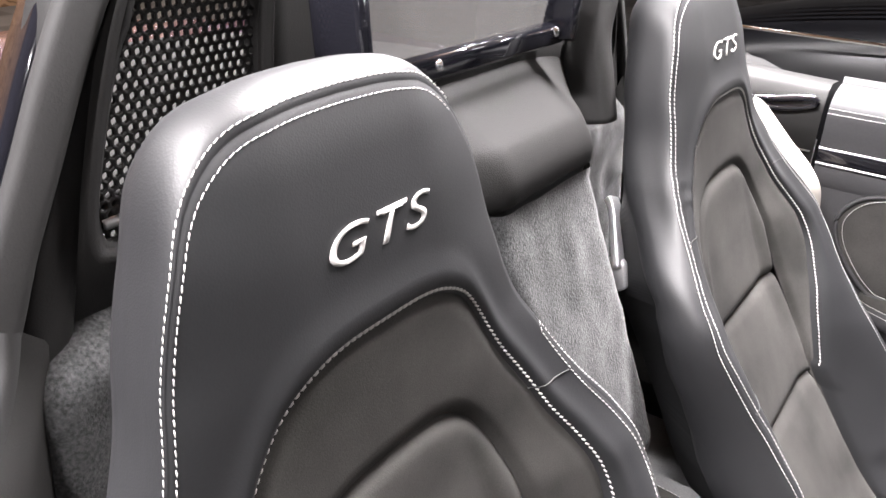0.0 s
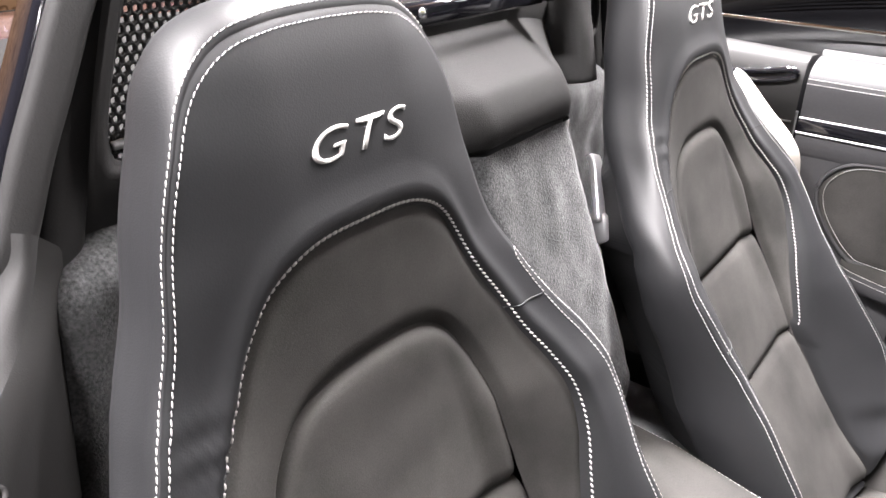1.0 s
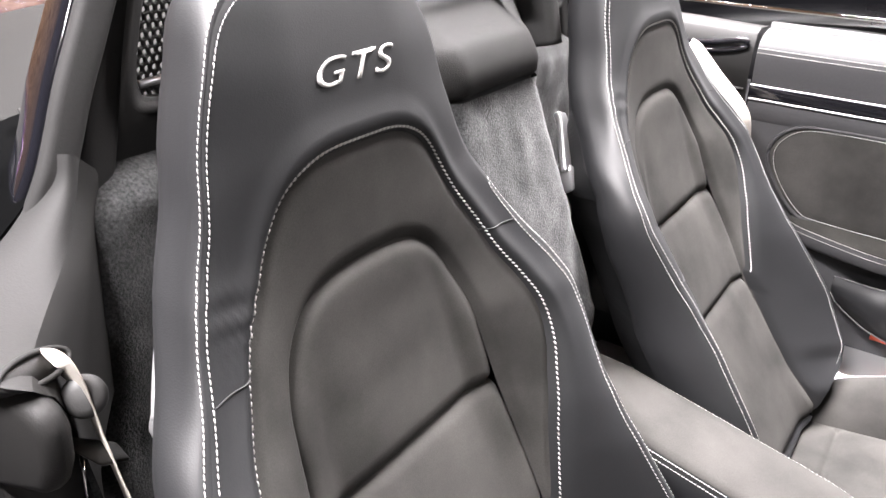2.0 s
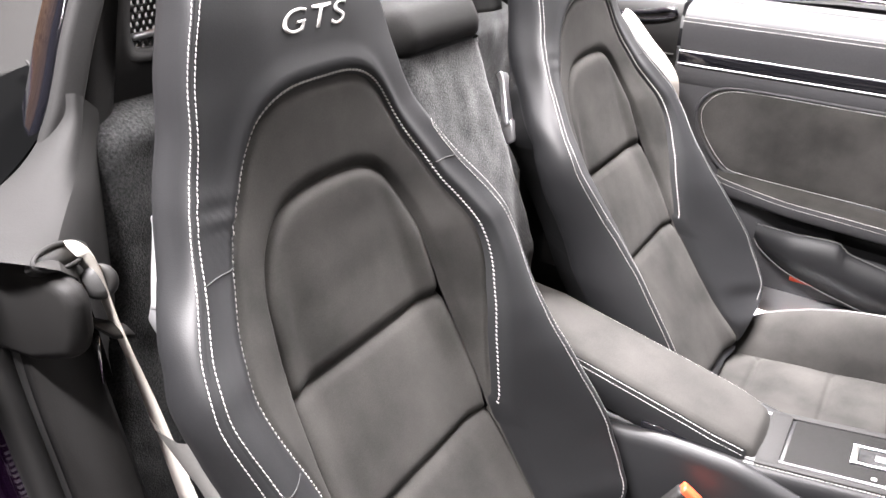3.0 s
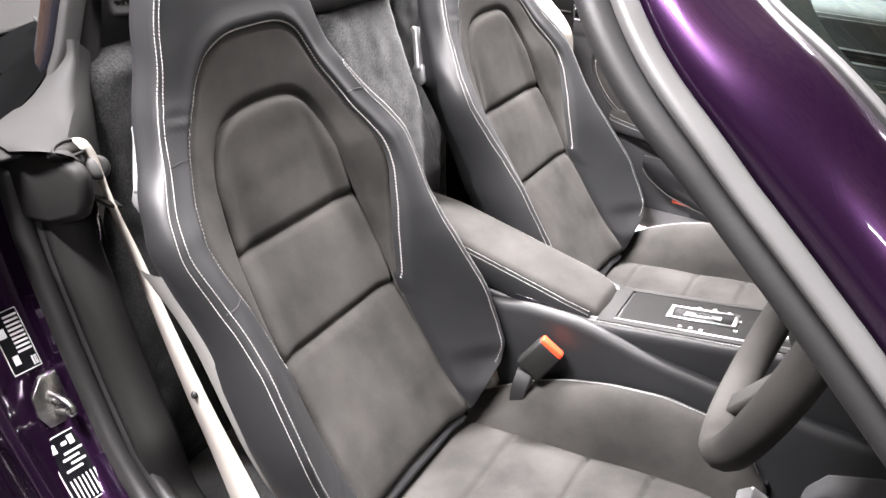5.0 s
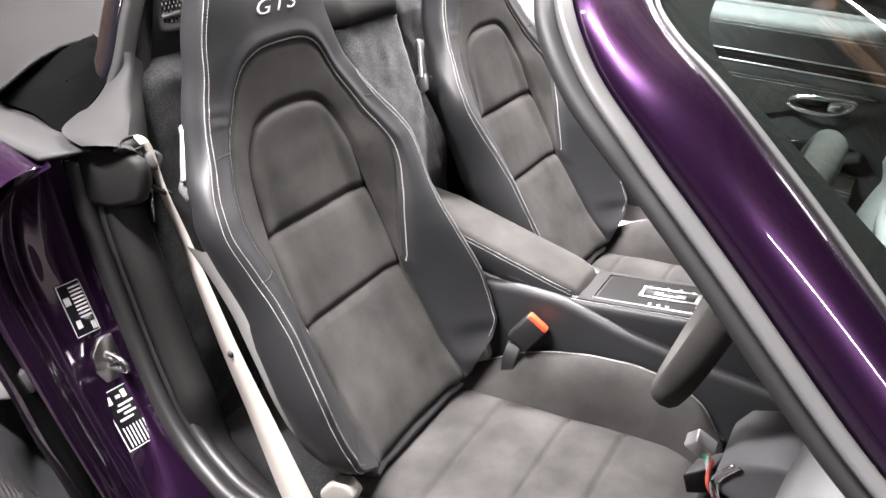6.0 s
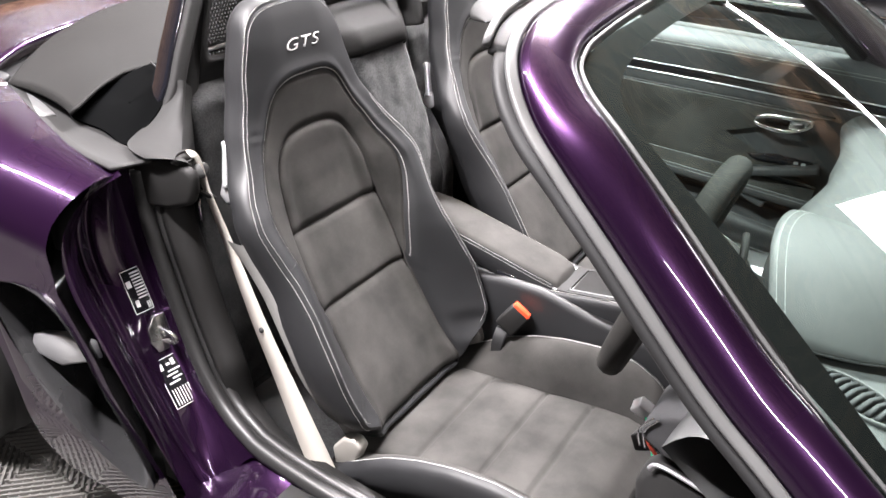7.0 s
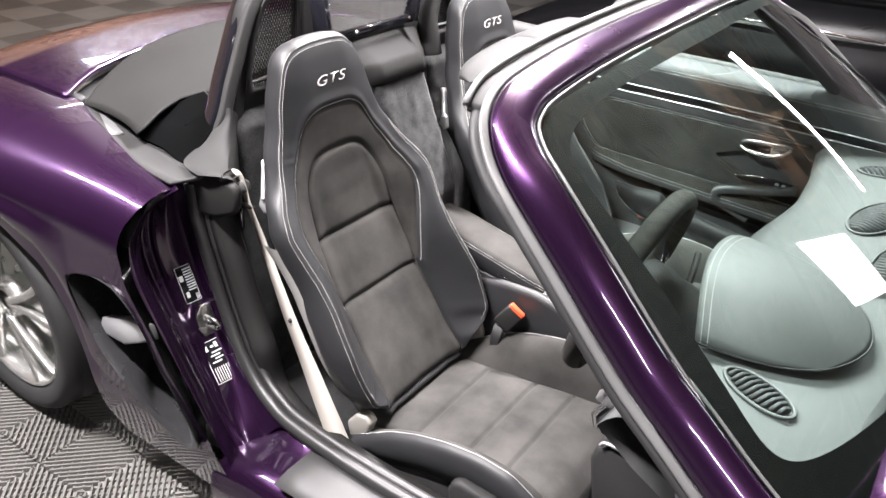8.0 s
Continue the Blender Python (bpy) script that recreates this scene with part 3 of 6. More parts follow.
def seat_base(t):
    def area(u0, u1, n, x0, x1, m):
        return grid([[(x, SEAT_Y + u, cushion_z(x, u)) for u in np.linspace(u0, u1, n + 1)] for x in np.linspace(x0, x1, m + 1)])
    part("base_cushion", area(-FLAT, FLAT, 50, 0.0, 0.535, 110), suede, t, "dark grey suede base cushion")
    part("inner_bolster", area(FLAT, RIDGE, 14, 0.0, 0.54, 60), suede, t, "dark grey suede base bolster")
    part("outer_bolster", area(-RIDGE, -FLAT, 14, 0.0, 0.54, 60), suede, t, "dark grey suede base bolster")
    for s, name in ((1, "inner_side"), (-1, "outer_side")):
        rows = []
        for x in np.linspace(-0.01, 0.545, 61):
            top = cushion_z(min(max(x, 0), 0.54), RIDGE)
            rows.append([(x, SEAT_Y + s * y, max(z, 0.15)) for y, z in ((RIDGE, top), (RIDGE + 0.008, top - 0.0005), (RIDGE + 0.018, top - 0.007), (RIDGE + 0.026, top - 0.022), (RIDGE + 0.029, top - 0.045), (RIDGE + 0.025, max(top - 0.085, 0.262)), (RIDGE + 0.01, max(top - 0.095, 0.252)), (RIDGE - 0.02, max(top - 0.097, 0.25)))])
        vs, fs = grid(rows)
        m = len(rows[0])
        fs += [tuple(range(m)), tuple(range(60 * m + m - 1, 60 * m - 1, -1))]
        part(name, (vs, fs), leather, t, "black leather side of the seat base")
        pts = [Vector((x, SEAT_Y + s * (RIDGE + 0.004), cushion_z(x, RIDGE) + 0.0002)) for x in np.linspace(0.04, 0.53, 140)]
        part("base_stitching", stitches(pts, [Vector((0, 0, 1))] * 140, wide=0.0013), thread, t, "white seam thread")
    for s in (1, -1):
        skirt = grid([[(x, SEAT_Y + s * (RIDGE + d), z) for d, z in ((0.012, max(cushion_z(min(x, 0.5), RIDGE) - 0.08, 0.262)), (0.020, 0.25), (0.022, 0.20), (0.012, 0.14))] for x in np.linspace(-0.02, 0.5, 20)])
        part("base_skirt", skirt, plastic_grey, t, "grey plastic seat base skirt")
    part("control_recess", slab(rounded_plate(0.275, SEAT_Y - RIDGE - 0.024, 0.232, 0.10, 0.045), (0, -0.003, 0)), rubber, t, "dark control recess", bevel=0.001)
    part("seat_switch", sweep([(0.235, SEAT_Y - RIDGE - 0.036, 0.235), (0.262, SEAT_Y - RIDGE - 0.042, 0.242), (0.285, SEAT_Y - RIDGE - 0.040, 0.240)], rounded(0.018, 0.016, 0.006)), chrome, t, "chrome seat switch")
    part("seat_switch", sweep([(0.295, SEAT_Y - RIDGE - 0.036, 0.225), (0.300, SEAT_Y - RIDGE - 0.042, 0.246), (0.306, SEAT_Y - RIDGE - 0.038, 0.262)], rounded(0.014, 0.018, 0.005)), chrome, t, "chrome seat switch")
    rows = []
    for u in np.linspace(-RIDGE, RIDGE, 40):
        z = cushion_z(0.535, u)
        rows.append([(0.535, SEAT_Y + u, z), (0.546, SEAT_Y + u, z - 0.012), (0.552, SEAT_Y + u, z - 0.04), (0.545, SEAT_Y + u, z - 0.08), (0.52, SEAT_Y + u, 0.16)])
    part("front_roll", grid(rows), suede, t, "dark grey suede front edge")
    part("seat_frame", box(0.0, 0.5, SEAT_Y - 0.2, SEAT_Y + 0.2, 0.12, 0.2), plastic, t, bevel=0.01)
    # cross seams on the backrest bolsters
    for s in (-1, 1):
        for z, u0, u1 in ((0.665, 0.205, 0.246), (0.824, 0.158, 0.205))[0 if s < 0 else 1:]:
            p = [seat_point(s * u, z + 0.01 * (u - u0), 0.0004) for u in np.linspace(u0, u1, 12)]
            part("cross_seam", sweep(p, ring(0.0007, 5), up=(1, 0, 0.3)), rubber, t, "fine cross seam")


seat_base(seat)
# the other seat is set a little further back at the top
SEAT_Y, RECLINE = -SEAT_Y, 0.075
seat_left = sports_seat()
seat_letters(seat_left)
seat_base(seat_left)
SEAT_Y, RECLINE = -SEAT_Y, 0.0

# ---- the open car: body ----
car = thing("convertible_car", (0.0, 0.0, 0.0), "dark purple metallic open two-seat sports car", "car")


def mirror(geo):
    return [(x, -y, z) for x, y, z in geo[0]], [tuple(reversed(f)) for f in geo[1]]


# windscreen frame
PILLAR = [(0.95, -0.815, 0.735), (0.864, -0.795, 0.783), (0.78, -0.775, 0.838), (0.697, -0.755, 0.892), (0.574, -0.728, 0.998), (0.49, -0.708, 1.068), (0.437, -0.690, 1.110), (0.402, -0.664, 1.146),
          (0.386, -0.622, 1.168), (0.380, -0.56, 1.181), (0.382, -0.40, 1.197), (0.388, -0.2, 1.206), (0.392, 0, 1.209)]
def stand_out(p):
    """The pillars stand a little further out than a straight line to the header."""
    x, y, z = p
    k = 0.025 * min(max((1.15 - z) / 0.10, 0), 1)
    return (x + 0.31 * k, y - 0.80 * k if y < 0 else y, z + 0.5 * k)


PILLAR = [stand_out(p) for p in PILLAR]
frame_line = smooth_line(PILLAR + [(x, -y, z) for x, y, z in reversed(PILLAR[:-1])], 6)
FRAME_PROF = [(-0.034, -0.022), (-0.037, -0.004), (-0.034, 0.010), (-0.022, 0.017), (0.0, 0.020), (0.022, 0.017), (0.034, 0.010), (0.037, -0.004), (0.030, -0.018), (0.0, -0.024)]


def outward(p, lift=0.55):
    x, y, z = p
    k = min(max((1.17 - z) / 0.1, 0), 1)
    return Vector((0.35 + 0.15 * k, 1.05 * k * (1 if y > 0 else -1) + 0.25 * y, 1.0 - 0.15 * k)).normalized()


OUT = [outward(p) for p in frame_line]
part("windscreen_frame", sweep(frame_line, FRAME_PROF, up=OUT), paint, car, "purple metallic windscreen surround")


def along_frame(side, lift, k0=0, k1=None):
    """A line beside the frame: side towards the cabin, lift outwards."""
    n = len(frame_line)
    out = []
    for i in range(n):
        p = Vector(frame_line[i])
        t = (Vector(frame_line[min(i + 1, n - 1)]) - Vector(frame_line[max(i - 1, 0)])).normalized()
        s = t.cross(OUT[i]).normalized()
        out.append(p + s * side + OUT[i] * lift)
    return out[k0:k1]


# the soft seals on the cabin side of the frame
half = len(frame_line) // 2
corner = 45
part("roof_seal", sweep(along_frame(-0.045, 0.002), rounded(0.015, 0.012, 0.004), up=OUT), seal_grey, car, "worn grey rubber frame seal")
part("roof_seal", sweep(along_frame(-0.054, -0.018), rounded(0.022, 0.02, 0.008), up=OUT), rubber, car, "black rubber inner seal")
part("header_trim", sweep(along_frame(-0.077, -0.004, corner, -corner), rounded(0.011, 0.012, 0.004), up=OUT[corner:-corner]), seal_grey, car, "grey header lip")
part("header_trim", sweep(along_frame(-0.062, -0.013, corner, -corner), rounded(0.022, 0.012, 0.004), up=OUT[corner:-corner]), rubber, car, "black header channel")
part("frame_molding", sweep(along_frame(0.041, 0.0), rounded(0.005, 0.016, 0.002), up=OUT), seal_grey, car, "thin grey glass molding")


# windscreen
def screen_point(s, v):
    """s from -1 (near pillar) to 1, v from 0 (top) to 1 (cowl)."""
    s, v = s * 1.045, v * 1.08
    top = Vector((0.425 + 0.02 * (1 - s * s), 0.632 * s, 1.155 + 0.048 * (1 - s ** 4)))
    low = Vector((0.97 + 0.17 * (1 - s * s), 0.792 * s, 0.765 + 0.03 * (1 - s * s)))
    p = top.lerp(low, v)
    p += Vector((0.5, 0, 0.8)) * (0.03 * math.sin(math.pi * v) * (1 - 0.5 * s * s))
    return p


screen = part("windscreen", grid([[screen_point(s, v) for s in np.linspace(-1, 1, 61)] for v in np.linspace(0, 1, 41)]), glass, car, "green tinted windscreen glass")
screen.visible_shadow = False


def border_inner(a):
    """The clear opening of the windscreen, as a rounded loop in (s, v)."""
    e = 0.17
    c, n = math.cos(a), math.sin(a)
    s = math.copysign(abs(c) ** e, c) * 0.943
    v = 0.448 + math.copysign(abs(n) ** e, n) * 0.397
    return s, v


def border_outer(a):
    e = 0.06
    c, n = math.cos(a), math.sin(a)
    return math.copysign(abs(c) ** e, c) * 0.998, 0.5 + math.copysign(abs(n) ** e, n) * 0.498


rows = []
for k in range(7):
    row = []
    for i in range(240):
        a = 2 * math.pi * i / 240
        (s0, v0), (s1, v1) = border_inner(a), border_outer(a)
        f = k / 6
        row.append(screen_point(s0 + (s1 - s0) * f, v0 + (v1 - v0) * f) - Vector((0.5, 0, 0.85)) * 0.004)
    rows.append(row)
ob = part("border", grid(rows, close_u=True), frit, screen, "black ceramic glass border")

# rear quarter with the fender
top_in = keyed((-1.95, -0.56), (-1.3, -0.57), (-0.93, -0.585), (-0.72, -0.652), (-0.55, -0.70), (-0.40, -0.722))
top_z = keyed((-1.95, 0.55), (-1.8, 0.68), (-1.65, 0.77), (-1.5, 0.83), (-1.25, 0.865), (-0.9, 0.865), (-0.6, 0.842), (-0.40, 0.822))
low_z = keyed((-1.95, 0.3), (-1.36, 0.36), (-1.3, 0.48), (-1.15, 0.64), (-1.0, 0.68), (-0.85, 0.65), (-0.72, 0.58), (-0.65, 0.47), (-0.612, 0.34), (-0.60, 0.20), (-0.55, 0.13), (-0.36, 0.12), soften=0.01)
rear_x = keyed((0.05, -0.09), (0.12, -0.10), (0.20, -0.14), (0.303, -0.182), (0.394, -0.235), (0.47, -0.284), (0.54, -0.318), (0.59, -0.358), (0.64, -0.398), (0.72, -0.418), (0.764, -0.412), (0.81, -0.395), (0.9, -0.38))


def quarter(x, v):
    y0, z0, z1 = top_in(x), top_z(x), low_z(x)
    bulge = 0.862 + 0.035 * math.exp(-(((x + 1.0) / 0.35) ** 2))
    if v < 0.35:
        a = v / 0.35 * math.pi / 2
        return (x, y0 - (bulge + y0) * math.sin(a), z0 - 0.13 * (1 - math.cos(a)) + 0.008 * math.sin(2 * a))
    f = (v - 0.35) / 0.65
    z = (z0 - 0.13) + (z1 - z0 + 0.13) * f
    tuck = 0.05 * max(0, (0.30 - z) / 0.25) ** 1.5
    return (x, -bulge - 0.012 * math.sin(math.pi * min(f * 1.5, 1)) + tuck, z)


INTAKE = [(-0.613, 0.596), (-0.575, 0.613), (-0.525, 0.626), (-0.481, 0.629), (-0.43, 0.621), (-0.378, 0.582), (-0.342, 0.535), (-0.309, 0.470), (-0.258, 0.394), (-0.208, 0.305), (-0.220, 0.283), (-0.251, 0.277), (-0.319, 0.287), (-0.40, 0.317),
          (-0.477, 0.368), (-0.54, 0.420), (-0.584, 0.495), (-0.611, 0.559)]


def inside(x, z, poly):
    hit = False
    for (x0, z0), (x1, z1) in zip(poly, poly[1:] + poly[:1]):
        if (z0 > z) != (z1 > z) and x < x0 + (z - z0) * (x1 - x0) / (z1 - z0):
            hit = not hit
    return hit


def quarter_mesh(holed):
    xs = np.concatenate([np.linspace(-1.95, -0.62, 70), np.linspace(-0.61, -0.08, 170)])
    rows = [[quarter(x, v) for v in np.concatenate([np.linspace(0, 0.35, 24), np.linspace(0.36, 1, 110)])] for x in xs]
    vs, fs = grid(rows)
    keep = []
    for f in fs:
        c = sum((Vector(vs[i]) for i in f), Vector()) / 4
        if min(vs[i][0] - rear_x(vs[i][2]) for i in f) > 0:
            continue
        if holed and c.y < -0.8 and inside(c.x, c.z, INTAKE):
            continue
        keep.append(f)
    # the cut edge lies on the shut line
    vs = [(min(x, rear_x(z)), y, z) for x, y, z in vs]
    return vs, keep


near = quarter_mesh(True)
part("rear_quarter", near, paint, car, "purple metallic rear quarter panel with side intake")
part("rear_quarter", mirror(quarter_mesh(False)), paint, car, "purple metallic rear quarter panel")

# intake lip, scoop and blade
loop = smooth_line([(x, -0.874, z) for x, z in INTAKE], 5, closed=True)
mouth = np.array((-0.42, -0.874, 0.45))
rows = [[tuple(p + np.array((0, -0.004, 0))) for p in loop]]
for f, dx, dy in ((0.99, 0.0, 0.010), (0.985, -0.02, 0.05), (0.95, -0.06, 0.11), (0.88, -0.11, 0.17), (0.6, -0.16, 0.22), (0.05, -0.17, 0.23)):
    rows.append([tuple(mouth + (p - mouth) * f + np.array((dx - 0.95 * dy * min(max((p[0] - mouth[0] + 0.02) / 0.08, 0), 1), dy, 0))) for p in loop])
scoop = part("side_intake", grid(rows, close_u=True), scoop_black, car, "satin black side air intake scoop")
part("blade", slab([(x, -0.845 - 0.02 * (x + 0.48), z) for x, z in ((-0.590, 0.428), (-0.562, 0.480), (-0.464, 0.517), (-0.388, 0.527), (-0.378, 0.491), (-0.485, 0.433))], (-0.01, 0.035, -0.015)), silver, scoop, "silver grey intake blade", bevel=0.005)

# the face that the near door shuts against
FACE_IN = [(-0.435, -0.665, 0.815), (-0.425, -0.66, 0.76), (-0.414, -0.66, 0.705), (-0.375, -0.665, 0.60), (-0.335, -0.67, 0.491), (-0.285, -0.68, 0.41), (-0.229, -0.69, 0.348), (-0.16, -0.70, 0.315), (-0.083, -0.712, 0.30)]
FACE_OUT = [(-0.378, -0.72, 0.826), (-0.400, -0.80, 0.804), (-0.420, -0.845, 0.73), (-0.398, -0.852, 0.640), (-0.358, -0.852, 0.590), (-0.318, -0.851, 0.540), (-0.284, -0.850, 0.470), (-0.235, -0.848, 0.394), (-0.182, -0.845, 0.303), (-0.140, -0.838, 0.20), (-0.100, -0.83, 0.125)]
def evenly(line, n):
    """n points at equal steps along a line."""
    p = np.array(line)
    d = np.concatenate([[0], np.cumsum(np.linalg.norm(np.diff(p, axis=0), axis=1))])
    return [np.array([np.interp(q, d, p[:, i]) for i in range(3)]) for q in np.linspace(0, d[-1], n)]


def soften_line(p, n=4):
    """A line with its small bends taken out."""
    p = np.array(p)
    for _ in range(3):
        q = np.pad(p, ((n, n), (0, 0)), mode="reflect", reflect_type="odd")
        p = np.array([q[i:i + 2 * n + 1].mean(0) for i in range(len(p))])
    return list(p)


a, b = soften_line(evenly(smooth_line(FACE_IN, 8), 66)), soften_line(evenly(smooth_line(FACE_OUT, 8), 66))
rows = []
for k in range(29):
    f = k / 28
    g = min((1 - f) / 0.42, 1)
    dip = (1 - abs(2 * f - 1) ** 8) if f < 0.5 else g * g * (3 - 2 * g)
    ribs = 0.006 * math.exp(-(((f - 0.56) / 0.05) ** 2)) + 0.007 * math.exp(-(((f - 0.80) / 0.04) ** 2)) - 0.004 * math.exp(-(((f - 0.68) / 0.04) ** 2))
    step = ribs + 0.012 / (1 + math.exp(-(f - 0.72) * 40)) - 0.008 / (1 + math.exp(-(f - 0.18) * 40))
    rows.append([tuple(np.array(p) * (1 - f) + np.array(q) * f + np.array((-0.050 * dip + step, 0.008 * dip, 0.0))) for p, q in zip(a, b)])
part("door_shut_face", grid(rows), paint, car, "dark purple door shut face")


def on_face(i, f, lift=0.004):
    k = f * 28
    k0 = min(int(k), 27)
    p = Vector(rows_face[k0][i]).lerp(Vector(rows_face[k0 + 1][i]), k - k0)
    return p


rows_face = rows

# sill: purple outer step, grey guard, seal and inner cover
def sill_row(x):
    z = 0.285 + 0.012 * max(0, (x - 0.3))
    lift = -0.03 * (max(0, -0.04 - x) / 0.135) ** 1.6
    return [(a, b, c + lift) for a, b, c in [(x, -0.70, z + 0.012), (x, -0.715, z + 0.002), (x, -0.735, z - 0.006), (x, -0.76, z - 0.012), (x, -0.80, z - 0.016), (x, -0.835, z - 0.022), (x, -0.856, z - 0.04), (x, -0.865, z - 0.075), (x, -0.86, z - 0.13), (x, -0.83, 0.10)]]


part("sill", grid([sill_row(x) for x in np.linspace(-0.20, 1.25, 50)]), paint, car, "purple metallic door sill")
rows = [[(x, y, 0.288 + 0.012 * max(0, (x - 0.3)) - 0.0035 - 0.0002 * k) for k, y in enumerate((-0.728, -0.76, -0.80, -0.845))] for x in np.linspace(-0.005, 1.0, 20)]
part("sill_guard", ([(x, y, z + 0.008 - (0.008 if y < -0.82 else 0)) for r in rows for x, y, z in r], grid(rows)[1]), sill_grey, car, "grey plastic sill guard", solid=0.003)
WSTRIP = [(-0.425, -0.645, 0.80), (-0.412, -0.65, 0.705), (-0.375, -0.655, 0.60), (-0.333, -0.66, 0.491), (-0.285, -0.67, 0.41), (-0.229, -0.68, 0.35), (-0.16, -0.693, 0.318), (-0.083, -0.705, 0.305), (0.097, -0.715, 0.298), (0.30, -0.72, 0.30),
          (0.7, -0.73, 0.31), (1.0, -0.73, 0.32)]
line = smooth_line(WSTRIP, 8)
def high(p):
    f = min(max((p[2] - 0.312) / 0.12, 0), 1)
    return f * f * (3 - 2 * f)


ups = [Vector((0.35, -0.25, 0.95)).lerp(Vector((0.9, -0.5, 0.25)), high(p)) for p in line]
part("weatherstrip", sweep(line, [(-0.016, -0.008), (-0.016, 0.004), (-0.008, 0.014), (0.0, 0.017), (0.008, 0.014), (0.016, 0.004), (0.016, -0.008)], up=ups), strip_rubber, car, "ribbed black rubber door seal")
line2 = [p + np.array((0.026, 0.016, 0.002)) * high(p) + np.array((0.004, 0.026, 0.004)) * (1 - high(p)) for p in line]
part("weatherstrip", sweep(line2, [(-0.012, -0.008), (-0.011, 0.004), (0.0, 0.010), (0.011, 0.004), (0.012, -0.008)], up=ups), strip_rubber, car, "ribbed black rubber door seal")
line3 = [p + np.array((0.062, 0.030, 0.0)) * high(p) + np.array((0.008, 0.050, -0.030)) * (1 - high(p)) for p in line]
part("pillar_cover", sweep(line3, [(-0.030, -0.010), (-0.026, 0.002), (0.0, 0.008), (0.026, 0.004), (0.034, -0.014)], up=ups), plastic, car, "dark plastic pillar and sill cover")

# cabin floor, rear wall
part("floor_pan", box(-0.42, 1.4, -0.70, 0.80, 0.06, 0.12), carpet, car, "black carpet floor")
rows = []
for z in np.linspace(0.12, 0.915, 70):
    row = []
    reach = 0.505 + 0.16 * max(0, 0.90 - z)
    for y in np.linspace(-reach, min(0.77, reach + 0.05), 120):
        top = 0.915 - 0.25 * max(0, abs(y) - 0.44)
        zz = min(z, top)
        x = -0.428 - 0.03 * max(0, 0.5 - zz) - 0.05 * max(0, (zz - top + 0.045) / 0.045) ** 2
        # the padded hump in the middle leans forward towards the armrest
        k = 1 / (1 + math.exp((abs(y) - 0.116) / 0.004))
        hump = -0.318 + 0.42 * min(max(0.905 - zz, 0), 0.30) - 0.35 * max(0, (abs(y) - 0.085) / 0.04) ** 2 * 0.06
        x -= 0.06 * math.exp(-(((abs(y) - 0.20) / 0.06) ** 4))
        x += (hump - x) * k
        x -= 0.05 * max(0, (abs(y) - reach + 0.05) / 0.05) ** 2
        x += 0.003 * noise.noise(Vector((y * 30, zz * 30, 0)))
        row.append((x, y, zz))
    rows.append(row)
part("bulkhead", box(-0.60, -0.56, -0.74, 0.82, 0.06, 0.80), rubber, car, "black cabin bulkhead")
part("side_wall", box(-0.56, -0.20, 0.775, 0.80, 0.06, 0.80), rubber, car, "black cabin side wall")
part("rear_floor", box(-0.56, -0.42, -0.70, 0.78, 0.06, 0.11), carpet, car, "black carpet behind the seats")
part("rear_wall", grid(rows), carpet, car, "deep black carpeted rear wall")

# rear deck behind the cabin
def lid_back(y):
    return -1.058 + 0.128 * abs(y / 0.558) ** 2.6


deck_drop = keyed((-2.05, 0.42), (-1.9, 0.26), (-1.75, 0.135), (-1.6, 0.06), (-1.45, 0.02), (-1.3, 0.0), (-0.8, 0.0), soften=0.05)
rows = []
for f in np.linspace(0, 1, 50):
    row = []
    for y in np.linspace(-0.60, 0.60, 60):
        x = -2.05 + (lid_back(y) - 0.014 - 0.042 * min(abs(y) / 0.45, 1) ** 2 + 2.05) * f
        row.append((x, y, 0.862 + 0.05 * (1 - (y / 0.6) ** 2) - deck_drop(x)))
    rows.append(row)
part("rear_deck", grid(rows), paint, car, "purple metallic rear deck", solid=0.012)
# a black strip lies in the lid gap in place of its shade
part("deck_gap", sweep([(lid_back(y) - 0.02, y, 0.822 + 0.05 * (1 - (y / 0.6) ** 2)) for y in np.linspace(-0.6, 0.6, 60)], rounded(0.13, 0.016, 0.005)), rubber, car, "black strip filling the shaded lid gap")

# side tray between fender and lid
TRAY_OUT = [(-0.95, -0.565, 0.852), (-0.72, -0.648, 0.838), (-0.54, -0.700, 0.834), (-0.405, -0.718, 0.832)]
TRAY_IN = [(-0.90, -0.50, 0.835), (-0.69, -0.565, 0.83), (-0.47, -0.632, 0.832), (-0.36, -0.60, 0.838)]
a, b = smooth_line(TRAY_OUT, 8), smooth_line(TRAY_IN, 8)
tray = grid([[tuple(p * (1 - f) + q * f + np.array((0, 0, -0.004 * math.sin(math.pi * f)))) for p, q in zip(a, b)] for f in np.linspace(0, 1, 6)])
part("deck_tray", tray, plastic_grey, car, "grey plastic side tray", solid=0.006)
part("deck_tray", mirror(tray), plastic_grey, car, "grey plastic side tray", solid=0.006)

